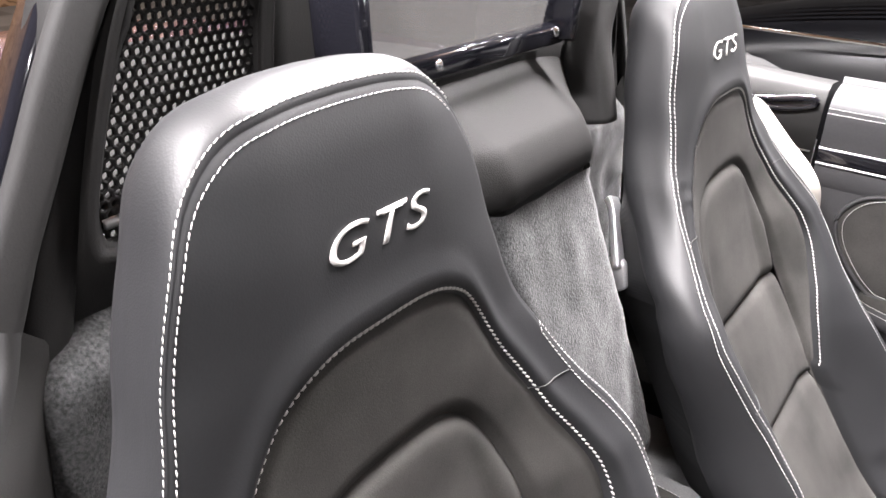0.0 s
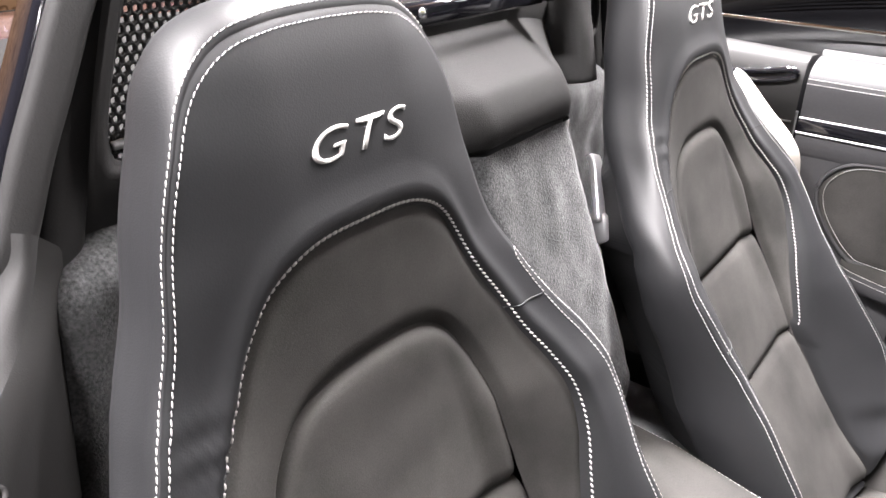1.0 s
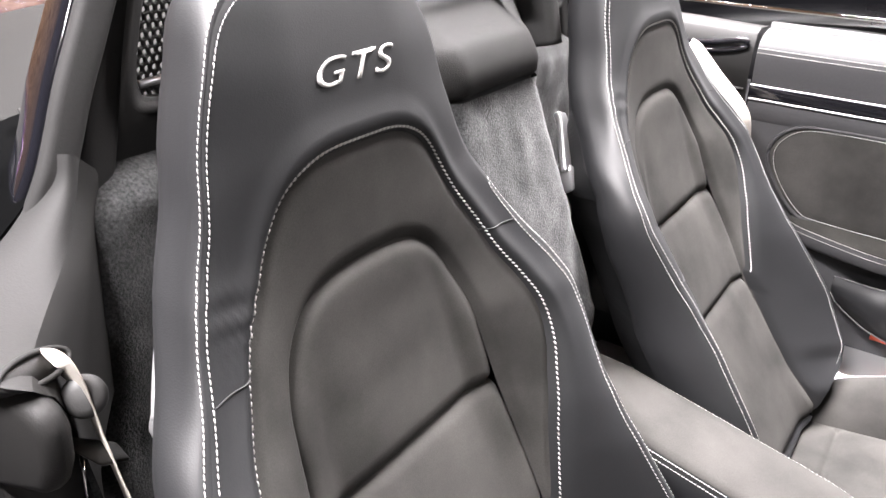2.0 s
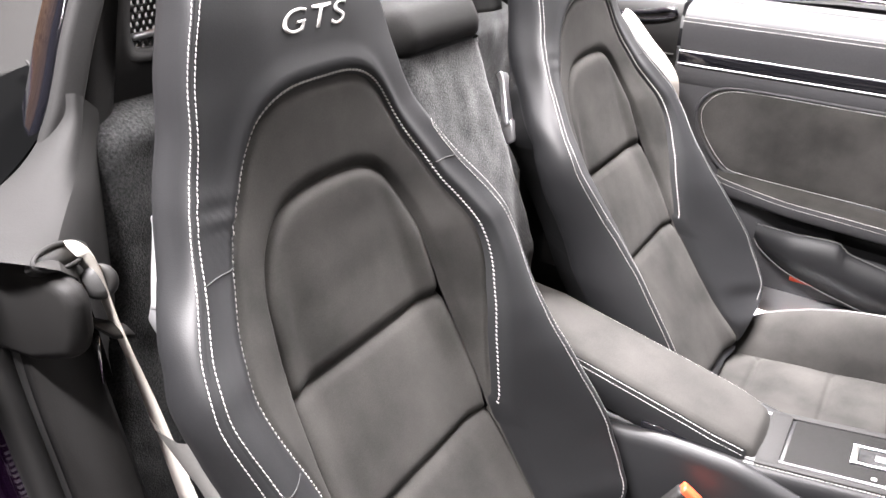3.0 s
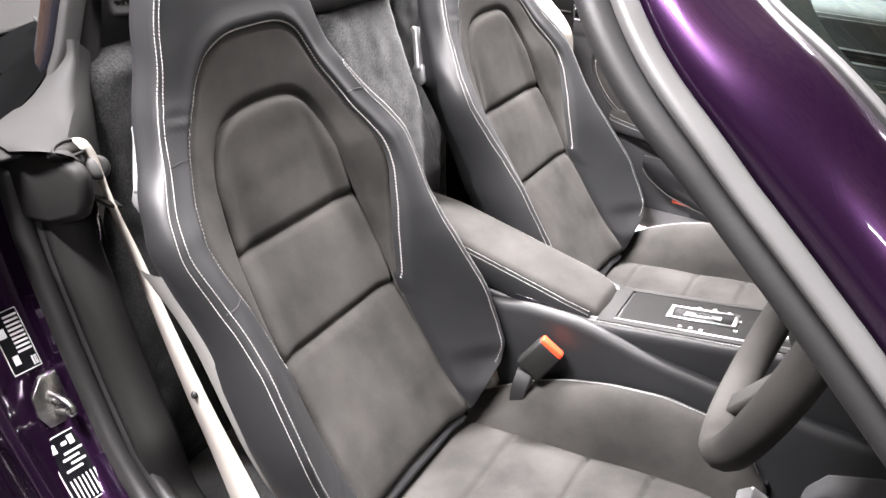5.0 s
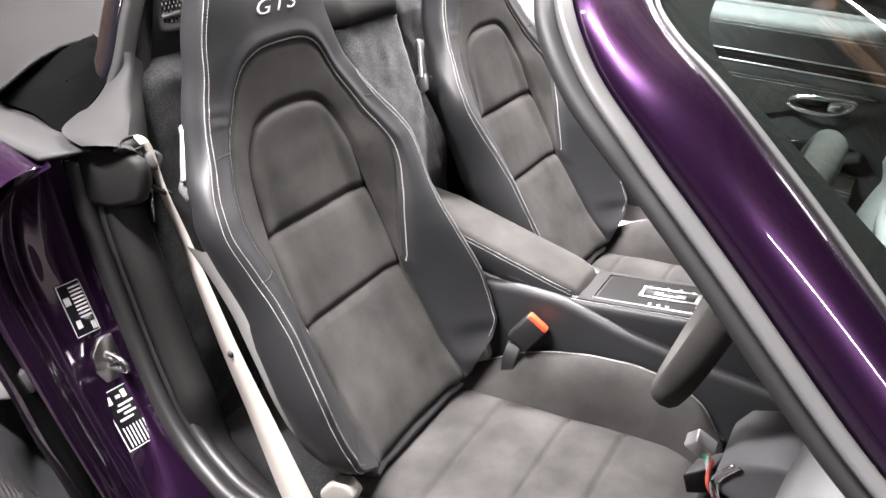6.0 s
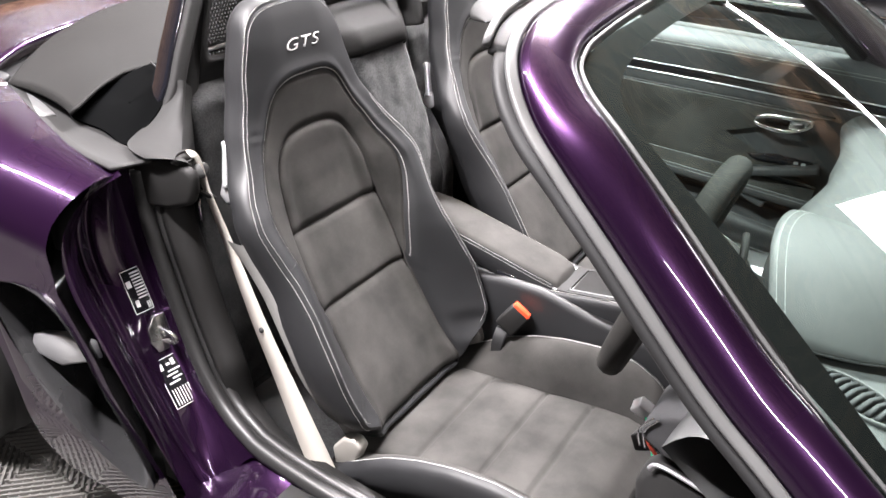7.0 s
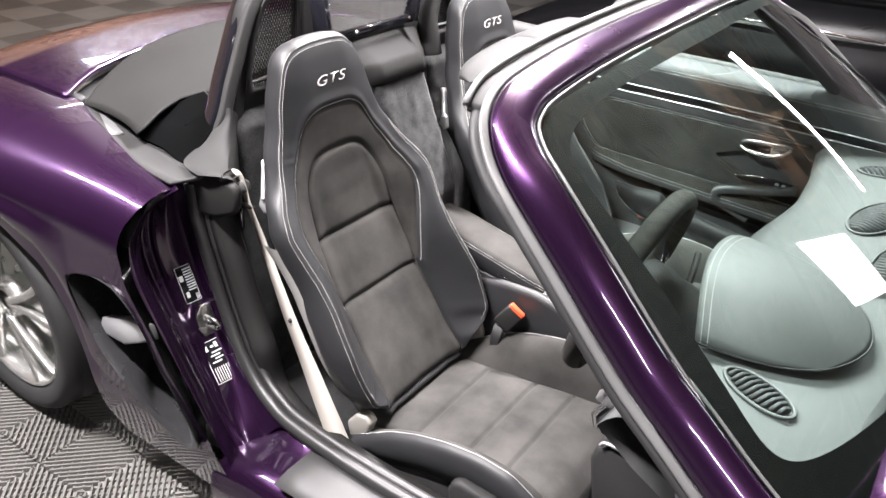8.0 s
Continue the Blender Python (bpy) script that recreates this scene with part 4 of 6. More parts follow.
# near-black matt panel behind the near pillar
L, T, R, B = (-0.690, -0.592, 0.840), (-0.592, -0.453, 0.930), (-0.480, -0.512, 0.902), (-0.468, -0.630, 0.834)
ring_pts = smooth_line([L, (-0.668, -0.515, 0.880), T, (-0.52, -0.478, 0.928), R, (-0.462, -0.575, 0.865), B, (-0.56, -0.612, 0.838)], 6, closed=True)
mid = sum(ring_pts) / len(ring_pts)
part("quarter_panel", grid([[tuple(mid + (p - mid) * f) for p in ring_pts] for f in (0.02, 0.5, 0.9, 1.0)], close_u=True), near_black, car, "near-black quarter panel", smooth=False, solid=0.01)
part("panel_trim", sweep(smooth_line([(-0.585, -0.458, 0.936), (-0.53, -0.480, 0.928), (-0.485, -0.512, 0.906)], 6), ring(0.0018, 6)), plastic_grey, car, "thin grey edge trim")
# black slab added below the lid so the bright floor stays hidden
part("roof_well", box(-1.15, -0.46, -0.57, 0.57, 0.74, 0.78), rubber, car, "black slab added under the lid to hide the floor")

# the pillar cover that the belt comes out of
loop = [(-0.44, 0.825), (-0.38, 0.832), (-0.33, 0.838), (-0.295, 0.840), (-0.276, 0.834), (-0.270, 0.818), (-0.272, 0.79), (-0.284, 0.764), (-0.344, 0.738), (-0.43, 0.725)]
part("pillar_block", slab([(x, -0.652, z) for x, z in loop], (0, 0.024, 0.0)), plastic, car, "dark plastic belt pillar cover", bevel=0.014, seg=4)
A = smooth_line([(-0.480, -0.505, 0.925), (-0.479, -0.514, 0.902), (-0.470, -0.565, 0.866), (-0.462, -0.628, 0.844), (-0.425, -0.656, 0.843), (-0.372, -0.668, 0.842)], 6)
Bl = smooth_line([(-0.452, -0.486, 0.925), (-0.444, -0.500, 0.893), (-0.418, -0.530, 0.866), (-0.376, -0.575, 0.852), (-0.328, -0.618, 0.848), (-0.290, -0.642, 0.846)], 6)
Cl = [q + np.array((-0.008, 0.024, -0.035)) for q in Bl]
Dl = [q + np.array((-0.03, 0.03, -0.12)) for q in Cl]
pillar = grid([[p * (1 - f) + q * f + np.array((0.022, -0.006, 0.010)) * (4 * f * (1 - f)) for p, q in zip(A, Bl)] for f in np.linspace(0, 1, 9)])
inner = grid([Bl, [q * 0.5 + w * 0.5 + np.array((0.003, 0.002, 0.004)) for q, w in zip(Bl, Cl)], Cl, Dl])
# the inner face takes darker plastic for the shade on its side
part("pillar_inner", inner, plastic, car, "inner pillar face, its shade put into a darker plastic")
part("pillar_inner", mirror(inner), plastic, car, "inner pillar face, its shade put into a darker plastic")
part("pillar_trim", pillar, plastic_grey, car, "grey plastic pillar trim")
part("pillar_trim", mirror(pillar), plastic_grey, car, "grey plastic pillar trim")
post = smooth_line([(-0.468, -0.530, 0.862), (-0.462, -0.508, 0.905), (-0.462, -0.494, 0.935), (-0.463, -0.475, 0.98), (-0.464, -0.450, 1.03), (-0.466, -0.420, 1.09), (-0.470, -0.385, 1.145), (-0.475, -0.34, 1.18)], 6)
part("post_trim", sweep(post, rounded(0.030, 0.022, 0.008), up=(1, -0.3, 0.1)), plastic_grey, car, "grey plastic post trim")
part("post_trim", mirror(sweep(post, rounded(0.030, 0.022, 0.008), up=(1, -0.3, 0.1))), plastic_grey, car, "grey plastic post trim")

gloss = sweep([p + np.array((-0.042, 0.004, 0.0)) for p in post[3:]], rounded(0.022, 0.060, 0.008), up=(1, -0.3, 0.1))
part("post_side", gloss, gloss_black, car, "glossy black hoop side")
part("post_side", mirror(gloss), gloss_black, car, "glossy black hoop side")

# door striker and bolts
STRIKER = Matrix.Translation((0.020, -0.010, 0.006))
part("striker", turn_geo(lathe([(0.0, 0.010), (0.006, 0.010), (0.0075, 0.006), (0.0075, 0.0), (0.0, 0.0)], (-0.372, -0.690, 0.480), (0.9, -0.4, 0.1), 12), STRIKER), zinc, car, "zinc plated door striker")
part("striker_plate", turn_geo(slab([(-0.396, -0.668, 0.512), (-0.398, -0.694, 0.512), (-0.394, -0.712, 0.492), (-0.386, -0.714, 0.462), (-0.380, -0.704, 0.440), (-0.378, -0.680, 0.438), (-0.388, -0.664, 0.470)], (0.012, -0.004, 0.001)), STRIKER), zinc, car, bevel=0.002)
part("striker_loop", turn_geo(sweep(smooth_line([(-0.382, -0.692, 0.488), (-0.350, -0.690, 0.486), (-0.338, -0.688, 0.474), (-0.346, -0.688, 0.464), (-0.378, -0.690, 0.460)], 5), ring(0.005, 8)), STRIKER), zinc, car)
for z in (0.502, 0.450):
    part("striker_bolt", turn_geo(lathe([(0.0, 0.008), (0.006, 0.008), (0.008, 0.004), (0.009, 0.0)], (-0.384 - 0.2 * (z - 0.46), -0.690, z), (0.9, -0.4, 0.1), 10), STRIKER), zinc, car)

# cowl and near front wing, only its root is seen
rows = []
for x in np.linspace(0.84, 2.0, 24):
    rows.append([(x, y, 0.745 + 0.02 * min((x - 0.84) * 4, 1) - 0.05 * max(0, x - 1.2) - 0.9 * max(0, abs(y) - 0.80) ** 1.3) for y in np.linspace(-0.90, -0.70, 14)])
part("front_wing", grid(rows), paint, car, "purple metallic front wing", solid=0.01)
part("front_wing", mirror(grid(rows)), paint, car, "purple metallic front wing", solid=0.01)
rows = [[(x, y, 0.775 + 0.03 * (1 - (y / 0.8) ** 2) - 0.06 * (x - 1.0) - 0.05 * max(0, x - 1.4) ** 2) for y in np.linspace(-0.72, 0.72, 30)] for x in np.linspace(1.02, 2.3, 20)]
part("front_lid", grid(rows), paint, car, "purple metallic front lid", solid=0.01)
part("mirror_foot", slab([(0.79, -0.80, 0.73), (0.88, -0.83, 0.73), (0.93, -0.83, 0.66), (0.84, -0.80, 0.62)], (0, 0.03, 0)), rubber, car, "black rubber door seal end", bevel=0.008)

# wheel
WHEEL = (-1.03, -0.80, 0.34)
wheel = part("wheel", lathe([(0.03, -0.05), (0.055, -0.05), (0.06, -0.02), (0.03, 0.1)], WHEEL, n=24), alloy, car, "silver alloy rear wheel")
tread = [(0.262, -0.065), (0.275, -0.078), (0.31, -0.082), (0.325, -0.076), (0.336, -0.06), (0.338, 0.0), (0.338, 0.12), (0.33, 0.16), (0.27, 0.17)]
part("tyre", lathe(tread, WHEEL, n=96), tyre_rubber, wheel, "black low-profile tyre")
part("rim", lathe([(0.262, -0.066), (0.258, -0.070), (0.250, -0.062), (0.240, -0.03), (0.235, 0.05), (0.22, 0.10)], WHEEL, n=80), alloy, wheel, "silver rim barrel")
for k in range(5):
    for s in (-1, 1):
        a0 = 2 * math.pi * k / 5 + 0.3
        pts = []
        for r, w in ((0.05, 0.10), (0.12, 0.13), (0.20, 0.20), (0.250, 0.24)):
            a1 = a0 + s * w
            pts.append((WHEEL[0] + r * math.cos(a1), WHEEL[1] - 0.052 + 0.012 * (0.25 - r) * -2, WHEEL[2] + r * math.sin(a1)))
        part("spoke", sweep(smooth_line(pts, 4), rounded(0.022, 0.024, 0.006, 2), up=(0, 1, 0)), alloy, wheel)
part("brake_disc", lathe([(0.05, 0.04), (0.17, 0.04), (0.17, 0.06), (0.05, 0.06)], WHEEL, n=48), zinc, wheel, "steel brake disc")
arch = [[(WHEEL[0] + r * math.cos(a), y, WHEEL[2] + r * math.sin(a)) for y, r in ((-0.86, 0.365), (-0.80, 0.372), (-0.5, 0.372))] for a in np.linspace(-0.5, math.pi + 0.5, 40)]
part("wheel_arch", grid(arch), rubber, car, "black wheel arch liner")

# ---- roll hoops with mesh, deflector, shelf ----
def roll_hoop():
    y0 = SEAT_Y + 0.06
    t = thing("roll_hoop", (-0.48, y0, 0.86), "dark plastic roll hoop cover with a mesh insert", "roll bar", "roll hoops behind the seats")
    arch = smooth_line([(-0.478, y0 - 0.176, 0.86), (-0.482, y0 - 0.152, 0.95), (-0.486, y0 - 0.118, 1.05), (-0.489, y0 - 0.085, 1.135), (-0.49, y0 - 0.04, 1.182), (-0.488, y0 + 0.03, 1.192), (-0.487, y0 + 0.10, 1.18),
                        (-0.484, y0 + 0.145, 1.13), (-0.478, y0 + 0.165, 1.03), (-0.472, y0 + 0.175, 0.95), (-0.468, y0 + 0.18, 0.86)], 6)
    part("hoop", sweep(arch, rounded(0.045, 0.05, 0.016), up=(1, 0, 0)), plastic, t, "dark plastic hoop")
    # inner panel with the opening
    op = smooth_line([(y0 - 0.118, 0.978), (y0 - 0.10, 1.06), (y0 - 0.072, 1.13), (y0 - 0.04, 1.155), (y0 + 0.030, 1.158), (y0 + 0.046, 1.14), (y0 + 0.040, 1.06), (y0 + 0.044, 0.985), (y0 + 0.026, 0.966), (y0 - 0.09, 0.960)], 6, closed=True)
    n = len(op)
    c = np.array((y0 - 0.02, 1.06))
    outer = []
    leg = keyed((0.86, 0.178), (0.95, 0.155), (1.05, 0.122), (1.135, 0.09), (1.18, 0.05))
    for q in op:
        d = (q - c) / np.linalg.norm(q - c)
        z = min(max(c[1] + d[1] * 0.26, 0.86), 1.18)
        outer.append((min(max(c[0] + d[0] * 0.26, y0 - leg(z)), y0 + 0.17), z))
    rows = [[(-0.452 - 0.006 * k, p[0] * (1 - k / 4) + q[0] * (k / 4), p[1] * (1 - k / 4) + q[1] * (k / 4)) for p, q in zip(op, outer)] for k in range(5)]
    rim = [[(-0.475, p[0], p[1]) for p in op], [(-0.447, p[0] + 0.004 * (p[0] - c[0]) / 0.1, p[1] + 0.004 * (p[1] - c[1]) / 0.1) for p in op]]
    part("hoop_panel", grid(rows, close_u=True), plastic, t, "dark plastic hoop panel", solid=0.006)
    part("mesh_rim", grid(rim + [[(-0.449, p[0] + 0.012 * (p[0] - c[0]) / 0.1, p[1] + 0.012 * (p[1] - c[1]) / 0.1) for p in op]], close_u=True), plastic, t, "dark plastic mesh surround")
    # woven mesh: slanting wires crossing, with round-ended holes
    pitch = 0.0085
    vs, fs = [], []
    poly = [tuple(q) for q in op]
    for i in range(-10, 34):
        for j in range(-4, 34):
            y = y0 - 0.13 + i * pitch + (pitch / 2 if j % 2 else 0)
            z = 0.955 + j * pitch * 0.866
            if not inside(y, z, poly):
                continue
            o = len(vs)
            r0, r1 = pitch * 0.36, pitch * 0.585
            for k in range(6):
                a = radians(60 * k + 30)
                vs += [(-0.466, y + r0 * math.cos(a), z + r0 * math.sin(a)), (-0.4655, y + r1 * math.cos(a), z + r1 * math.sin(a)), (-0.469, y + r0 * math.cos(a), z + r0 * math.sin(a))]
            for k in range(6):
                m = (k + 1) % 6
                fs += [(o + 3 * k, o + 3 * k + 1, o + 3 * m + 1, o + 3 * m), (o + 3 * k, o + 3 * m, o + 3 * m + 2, o + 3 * k + 2)]
    tagged(part("mesh_insert", (vs, fs), plastic, t, "black hexagonal wire mesh", smooth=False), kind="stuff")
    part("mesh_edge", sweep([(-0.464, y0 - 0.108, 0.972), (-0.464, y0 + 0.03, 0.978)], ring(0.004, 6)), silver, t, "bright lower mesh edge")
    return t


hoop = roll_hoop()
back = hoop.copy()
scene.collection.objects.link(back)
BASE[back.name] = Vector((-0.48, -BASE[hoop.name].y, 0.86))
# the far hoop is the mirror image, so its parts are built from mirrored meshes
for ch in list(hoop.children):
    c2 = ch.copy()
    c2.data = ch.data.copy()
    for v in c2.data.vertices:
        v.co.y = -v.co.y
    c2.data.flip_normals()
    scene.collection.objects.link(c2)
    c2.parent = back
back.location.y = -hoop.location.y

defl = thing("wind_deflector", (-0.45, 0, 0.98), "clear wind deflector pane in a black frame between the hoops", "wind deflector")
pane = [(-0.402, -0.21, 1.045), (-0.402, 0.10, 1.045), (-0.412, 0.17, 1.19), (-0.412, -0.215, 1.19)]
part("pane", slab(pane, (-0.004, 0, 0)), clear, defl, "clear grey plastic pane with a grey haze", smooth=False)
part("bottom_bar", sweep([(-0.398, -0.21, 1.046), (-0.396, 0.0, 1.047), (-0.398, 0.132, 1.046)], rounded(0.018, 0.024, 0.005), up=(0, 0, 1)), gloss_black, defl, "black lower rail")
part("top_bar", sweep([(-0.412, -0.19, 1.195), (-0.412, 0.20, 1.195)], rounded(0.014, 0.014, 0.004)), gloss_black, defl, "black upper rail")
for s in (-1, 1):
    part("side_bar", sweep([(-0.398, s * (0.122 if s > 0 else 0.222), 1.040), (-0.402, s * (0.138 if s > 0 else 0.225), 1.08), (-0.412, s * (0.19 if s > 0 else 0.228), 1.195)], rounded(0.016, 0.055, 0.006), up=(1, 0, 0)), gloss_black, defl, "black side rail")
    part("screw", lathe([(0.0, 0.004), (0.005, 0.003), (0.006, 0.0)], (-0.388, s * 0.112, 1.050), (1, 0, 0.2), 10), chrome, defl, "bright screw head")

shelf = thing("rear_shelf", (-0.39, 0, 0.86), "grey rubbery moulded centre shelf on the carpeted wall", "shelf")


def nose(y):
    """The front edge of the shelf in plan."""
    return -0.318 - 0.62 * max(0, abs(y) - 0.085)


rows = []
for f in np.linspace(0, 1, 26):
    row = []
    for s in np.linspace(-1, 1, 49):
        y = s * (0.235 - 0.045 * f)
        x = -0.42 + (nose(y) + 0.42) * f
        z = 1.022 - 0.055 * f ** 0.9 - 0.014 * max(0, (f - 0.8) / 0.2) ** 2 - 0.05 * abs(s) ** 5 * f - 0.012 * abs(s) ** 3
        row.append((x, y, z))
    rows.append(row)
end = rows[-1]
rows.append([(x + 0.004, y, z - 0.010) for x, y, z in end])
rows.append([(x + 0.004, y, z - 0.026) for x, y, z in end])
rows.append([(x - 0.002, y, z - 0.034) for x, y, z in end])
rows.append([(x - 0.05, y, z - 0.036) for x, y, z in end])
part("shelf_pad", grid(rows), lid_plastic, shelf, "grey moulded shelf pad")
part("shelf_lip", grid([[(x - 0.004, y, z - 0.033) for x, y, z in end], [(x - 0.005, y, z - 0.047) for x, y, z in end], [(x - 0.07, y, z - 0.05) for x, y, z in end]]), rubber, shelf, "black underside lip")
edge = smooth_line([(-0.372, 0.205, 0.93), (-0.385, 0.205, 0.985), (-0.398, 0.212, 1.03), (-0.405, 0.235, 1.08), (-0.415, 0.27, 1.15), (-0.425, 0.29, 1.19)], 5)
part("shelf_post", sweep(edge, rounded(0.035, 0.062, 0.014), up=(1, 0, 0.1)), plastic_grey, shelf, "grey moulded post beside the pane")
part("shelf_back", slab([(-0.415, -0.20, 0.99), (-0.415, 0.20, 0.99), (-0.415, 0.20, 1.035), (-0.415, -0.20, 1.035)], (-0.03, 0, 0)), plastic, shelf, "dark plastic back strip", bevel=0.006)

# ---- folded-roof cover behind the hoops ----
cover = thing("roof_compartment_lid", (-0.85, 0, 0.84), "grey grained plastic lid over the folded roof", "lid")
rows = []
for f in np.linspace(0, 1, 40):
    row = []
    for s in np.linspace(-1, 1, 60):
        y = (0.575 + 0.058 * f * f) * s
        back_x = lid_back(y)
        front_x = -0.585 - 0.060 * min(max((abs(y) - 0.41) / 0.07, 0), 1) ** 0.8 + 0.02 * min(max((abs(y) - 0.54) / 0.07, 0), 1)
        x = back_x + (front_x - back_x) * f
        z = 0.858 + 0.092 * (1 - abs(s) ** 2.4) - 0.012 * (1 - f) ** 2 + 0.010 * math.sin(math.pi * f) * (1 - s ** 6)
        row.append((x, y, z))
    rows.append(row)
part("lid_skin", grid(rows), lid_plastic, cover, "grey grained plastic lid skin", solid=0.008)
part("lid_seam", sweep([(-0.80, y, 0.8745 + 0.075 * (1 - abs(y / 0.575) ** 2.4)) for y in np.linspace(-0.53, 0.53, 40)], ring(0.0012, 5)), plastic, cover, "fine seam line")
rows = [[(-0.93 - 0.2 * f, -0.562 + 0.02 * f, 0.862), (-0.93 - 0.2 * f, -0.585 + 0.03 * f, 0.845)] for f in np.linspace(0, 1, 8)]
part("lid_edge", grid(rows), rubber, cover, "black rubber lid edge", solid=0.01)
for s in (-1, 1):
    part("lid_arm", sweep(smooth_line([(-0.955, s * 0.578, 0.838), (-0.88, s * 0.582, 0.836), (-0.80, s * 0.600, 0.834), (-0.72, s * 0.625, 0.832)], 5), rounded(0.034, 0.010, 0.004)), seal_grey, cover, "grey hinge arm")

# ---- seat belts ----
def ribbon(line, normals, wide, thick=0.0013):
    rows = []
    p = [Vector(q) for q in line]
    for i, q in enumerate(p):
        t = (p[min(i + 1, len(p) - 1)] - p[max(i - 1, 0)]).normalized()
        n = Vector(normals[i]).normalized()
        b = t.cross(n).normalized()
        n = b.cross(t).normalized()
        width = wide[i] if isinstance(wide, list) else wide
        rows.append([q - b * width / 2, q - b * width / 2 + n * thick, q + b * width / 2 + n * thick, q + b * width / 2])
    return grid(rows, close_u=True)


belt = thing("seat_belt", (-0.1, -0.62, 0.25), "pale silver-grey seat belt with a dark guide cap", "seat belt", "seat belts")
path = smooth_line([(-0.334, -0.622, 0.830), (-0.318, -0.618, 0.845), (-0.307, -0.613, 0.846), (-0.302, -0.607, 0.830), (-0.299, -0.601, 0.800), (-0.291, -0.598, 0.765), (-0.262, -0.598, 0.700), (-0.215, -0.606, 0.612), (-0.165, -0.613, 0.517), (-0.105, -0.622, 0.42), (-0.045, -0.634, 0.33), (0.0, -0.642, 0.262), (0.022, -0.645, 0.222)], 8)
k = len(path)
cabin_way = Vector((-0.53, 0.72, -0.45)).normalized()
twist = keyed((0, 20), (0.12, 30), (0.25, 45), (0.34, 58), (0.45, 64), (0.55, 58), (0.72, 42), (0.88, 10), (1, 0), soften=0.04)
nr = []
for i in range(k):
    t = Vector(path[min(i + 1, k - 1)] - path[max(i - 1, 0)]).normalized()
    flat = -(cabin_way - t * cabin_way.dot(t)).normalized()
    a = radians(twist(i / (k - 1)))
    nr.append(flat * math.cos(a) + t.cross(flat) * math.sin(a))
belt_wide = keyed((0, 0.018), (0.12, 0.020), (0.22, 0.026), (0.4, 0.038), (0.5, 0.048), (1, 0.048))
part("webbing", ribbon(path, nr, [belt_wide(i / (k - 1)) for i in range(k)]), webbing, belt, "pale silver-grey woven webbing")
part("belt_button", lathe([(0.0, 0.003), (0.005, 0.0025), (0.006, 0.0)], (-0.165, -0.6155, 0.517), (0.5, -1, 0.4), 12), rubber, belt, "small black stop button")
part("guide_cap", lathe([(0.0, 0.0075), (0.008, 0.0072), (0.0125, 0.0055), (0.0152, 0.002), (0.016, -0.002), (0.0150, -0.006), (0.0, -0.006)], (-0.2965, -0.6055, 0.8175), (0.72, -0.52, 0.45), 28), sill_grey, belt, "dark grey plastic belt guide")
part("tongue_body", slab([(-0.318, -0.612, 0.775), (-0.300, -0.625, 0.785), (-0.282, -0.610, 0.765), (-0.285, -0.585, 0.752), (-0.305, -0.582, 0.756)], (0.008, -0.006, 0.010)), plastic, belt, "black plastic belt tongue", bevel=0.003)
part("tongue", slab([(-0.318, -0.606, 0.760), (-0.300, -0.612, 0.765), (-0.298, -0.618, 0.718), (-0.312, -0.612, 0.712)], (0.003, -0.002, 0)), chrome, belt, "chrome belt latch plate")
part("anchor", slab([(0.006, -0.657, 0.236), (0.042, -0.640, 0.228), (0.046, -0.646, 0.200), (0.010, -0.662, 0.208)], (0.004, -0.003, 0.002)), zinc, belt, "zinc plated belt anchor")
along, up2 = Vector((-0.22, 0.96, -0.14)).normalized(), Vector((-0.62, -0.05, 0.78))
up2 = (up2 - along * up2.dot(along)).normalized()
oval = [Vector((-0.3085, -0.6285, 0.8485)) + along * (0.029 * math.cos(a)) + up2 * (0.0105 * math.sin(a)) for a in np.linspace(0, 2 * math.pi, 40, endpoint=False)]
part("slot", slab(oval, tuple(along.cross(up2) * -0.012)), plastic, belt, "black belt slot")
part("slot_rim", sweep(oval, ring(0.0022, 6), up=tuple(along.cross(up2)), closed=True), plastic_grey, belt, "grey slot rim")

belt2 = thing("seat_belt", (-0.2, 0.64, 0.6), "pale silver-grey seat belt of the far seat", "seat belt", "seat belts")
path = smooth_line([(-0.300, 0.668, 0.862), (-0.284, 0.660, 0.857), (-0.235, 0.648, 0.815), (-0.187, 0.641, 0.773), (-0.172, 0.645, 0.73), (-0.17, 0.66, 0.6), (-0.17, 0.67, 0.4), (-0.16, 0.68, 0.25)], 6)
part("webbing", ribbon(path, [Vector((0.30, -0.90, 0.35))] * len(path), 0.050), webbing, belt2, "pale silver-grey woven webbing")

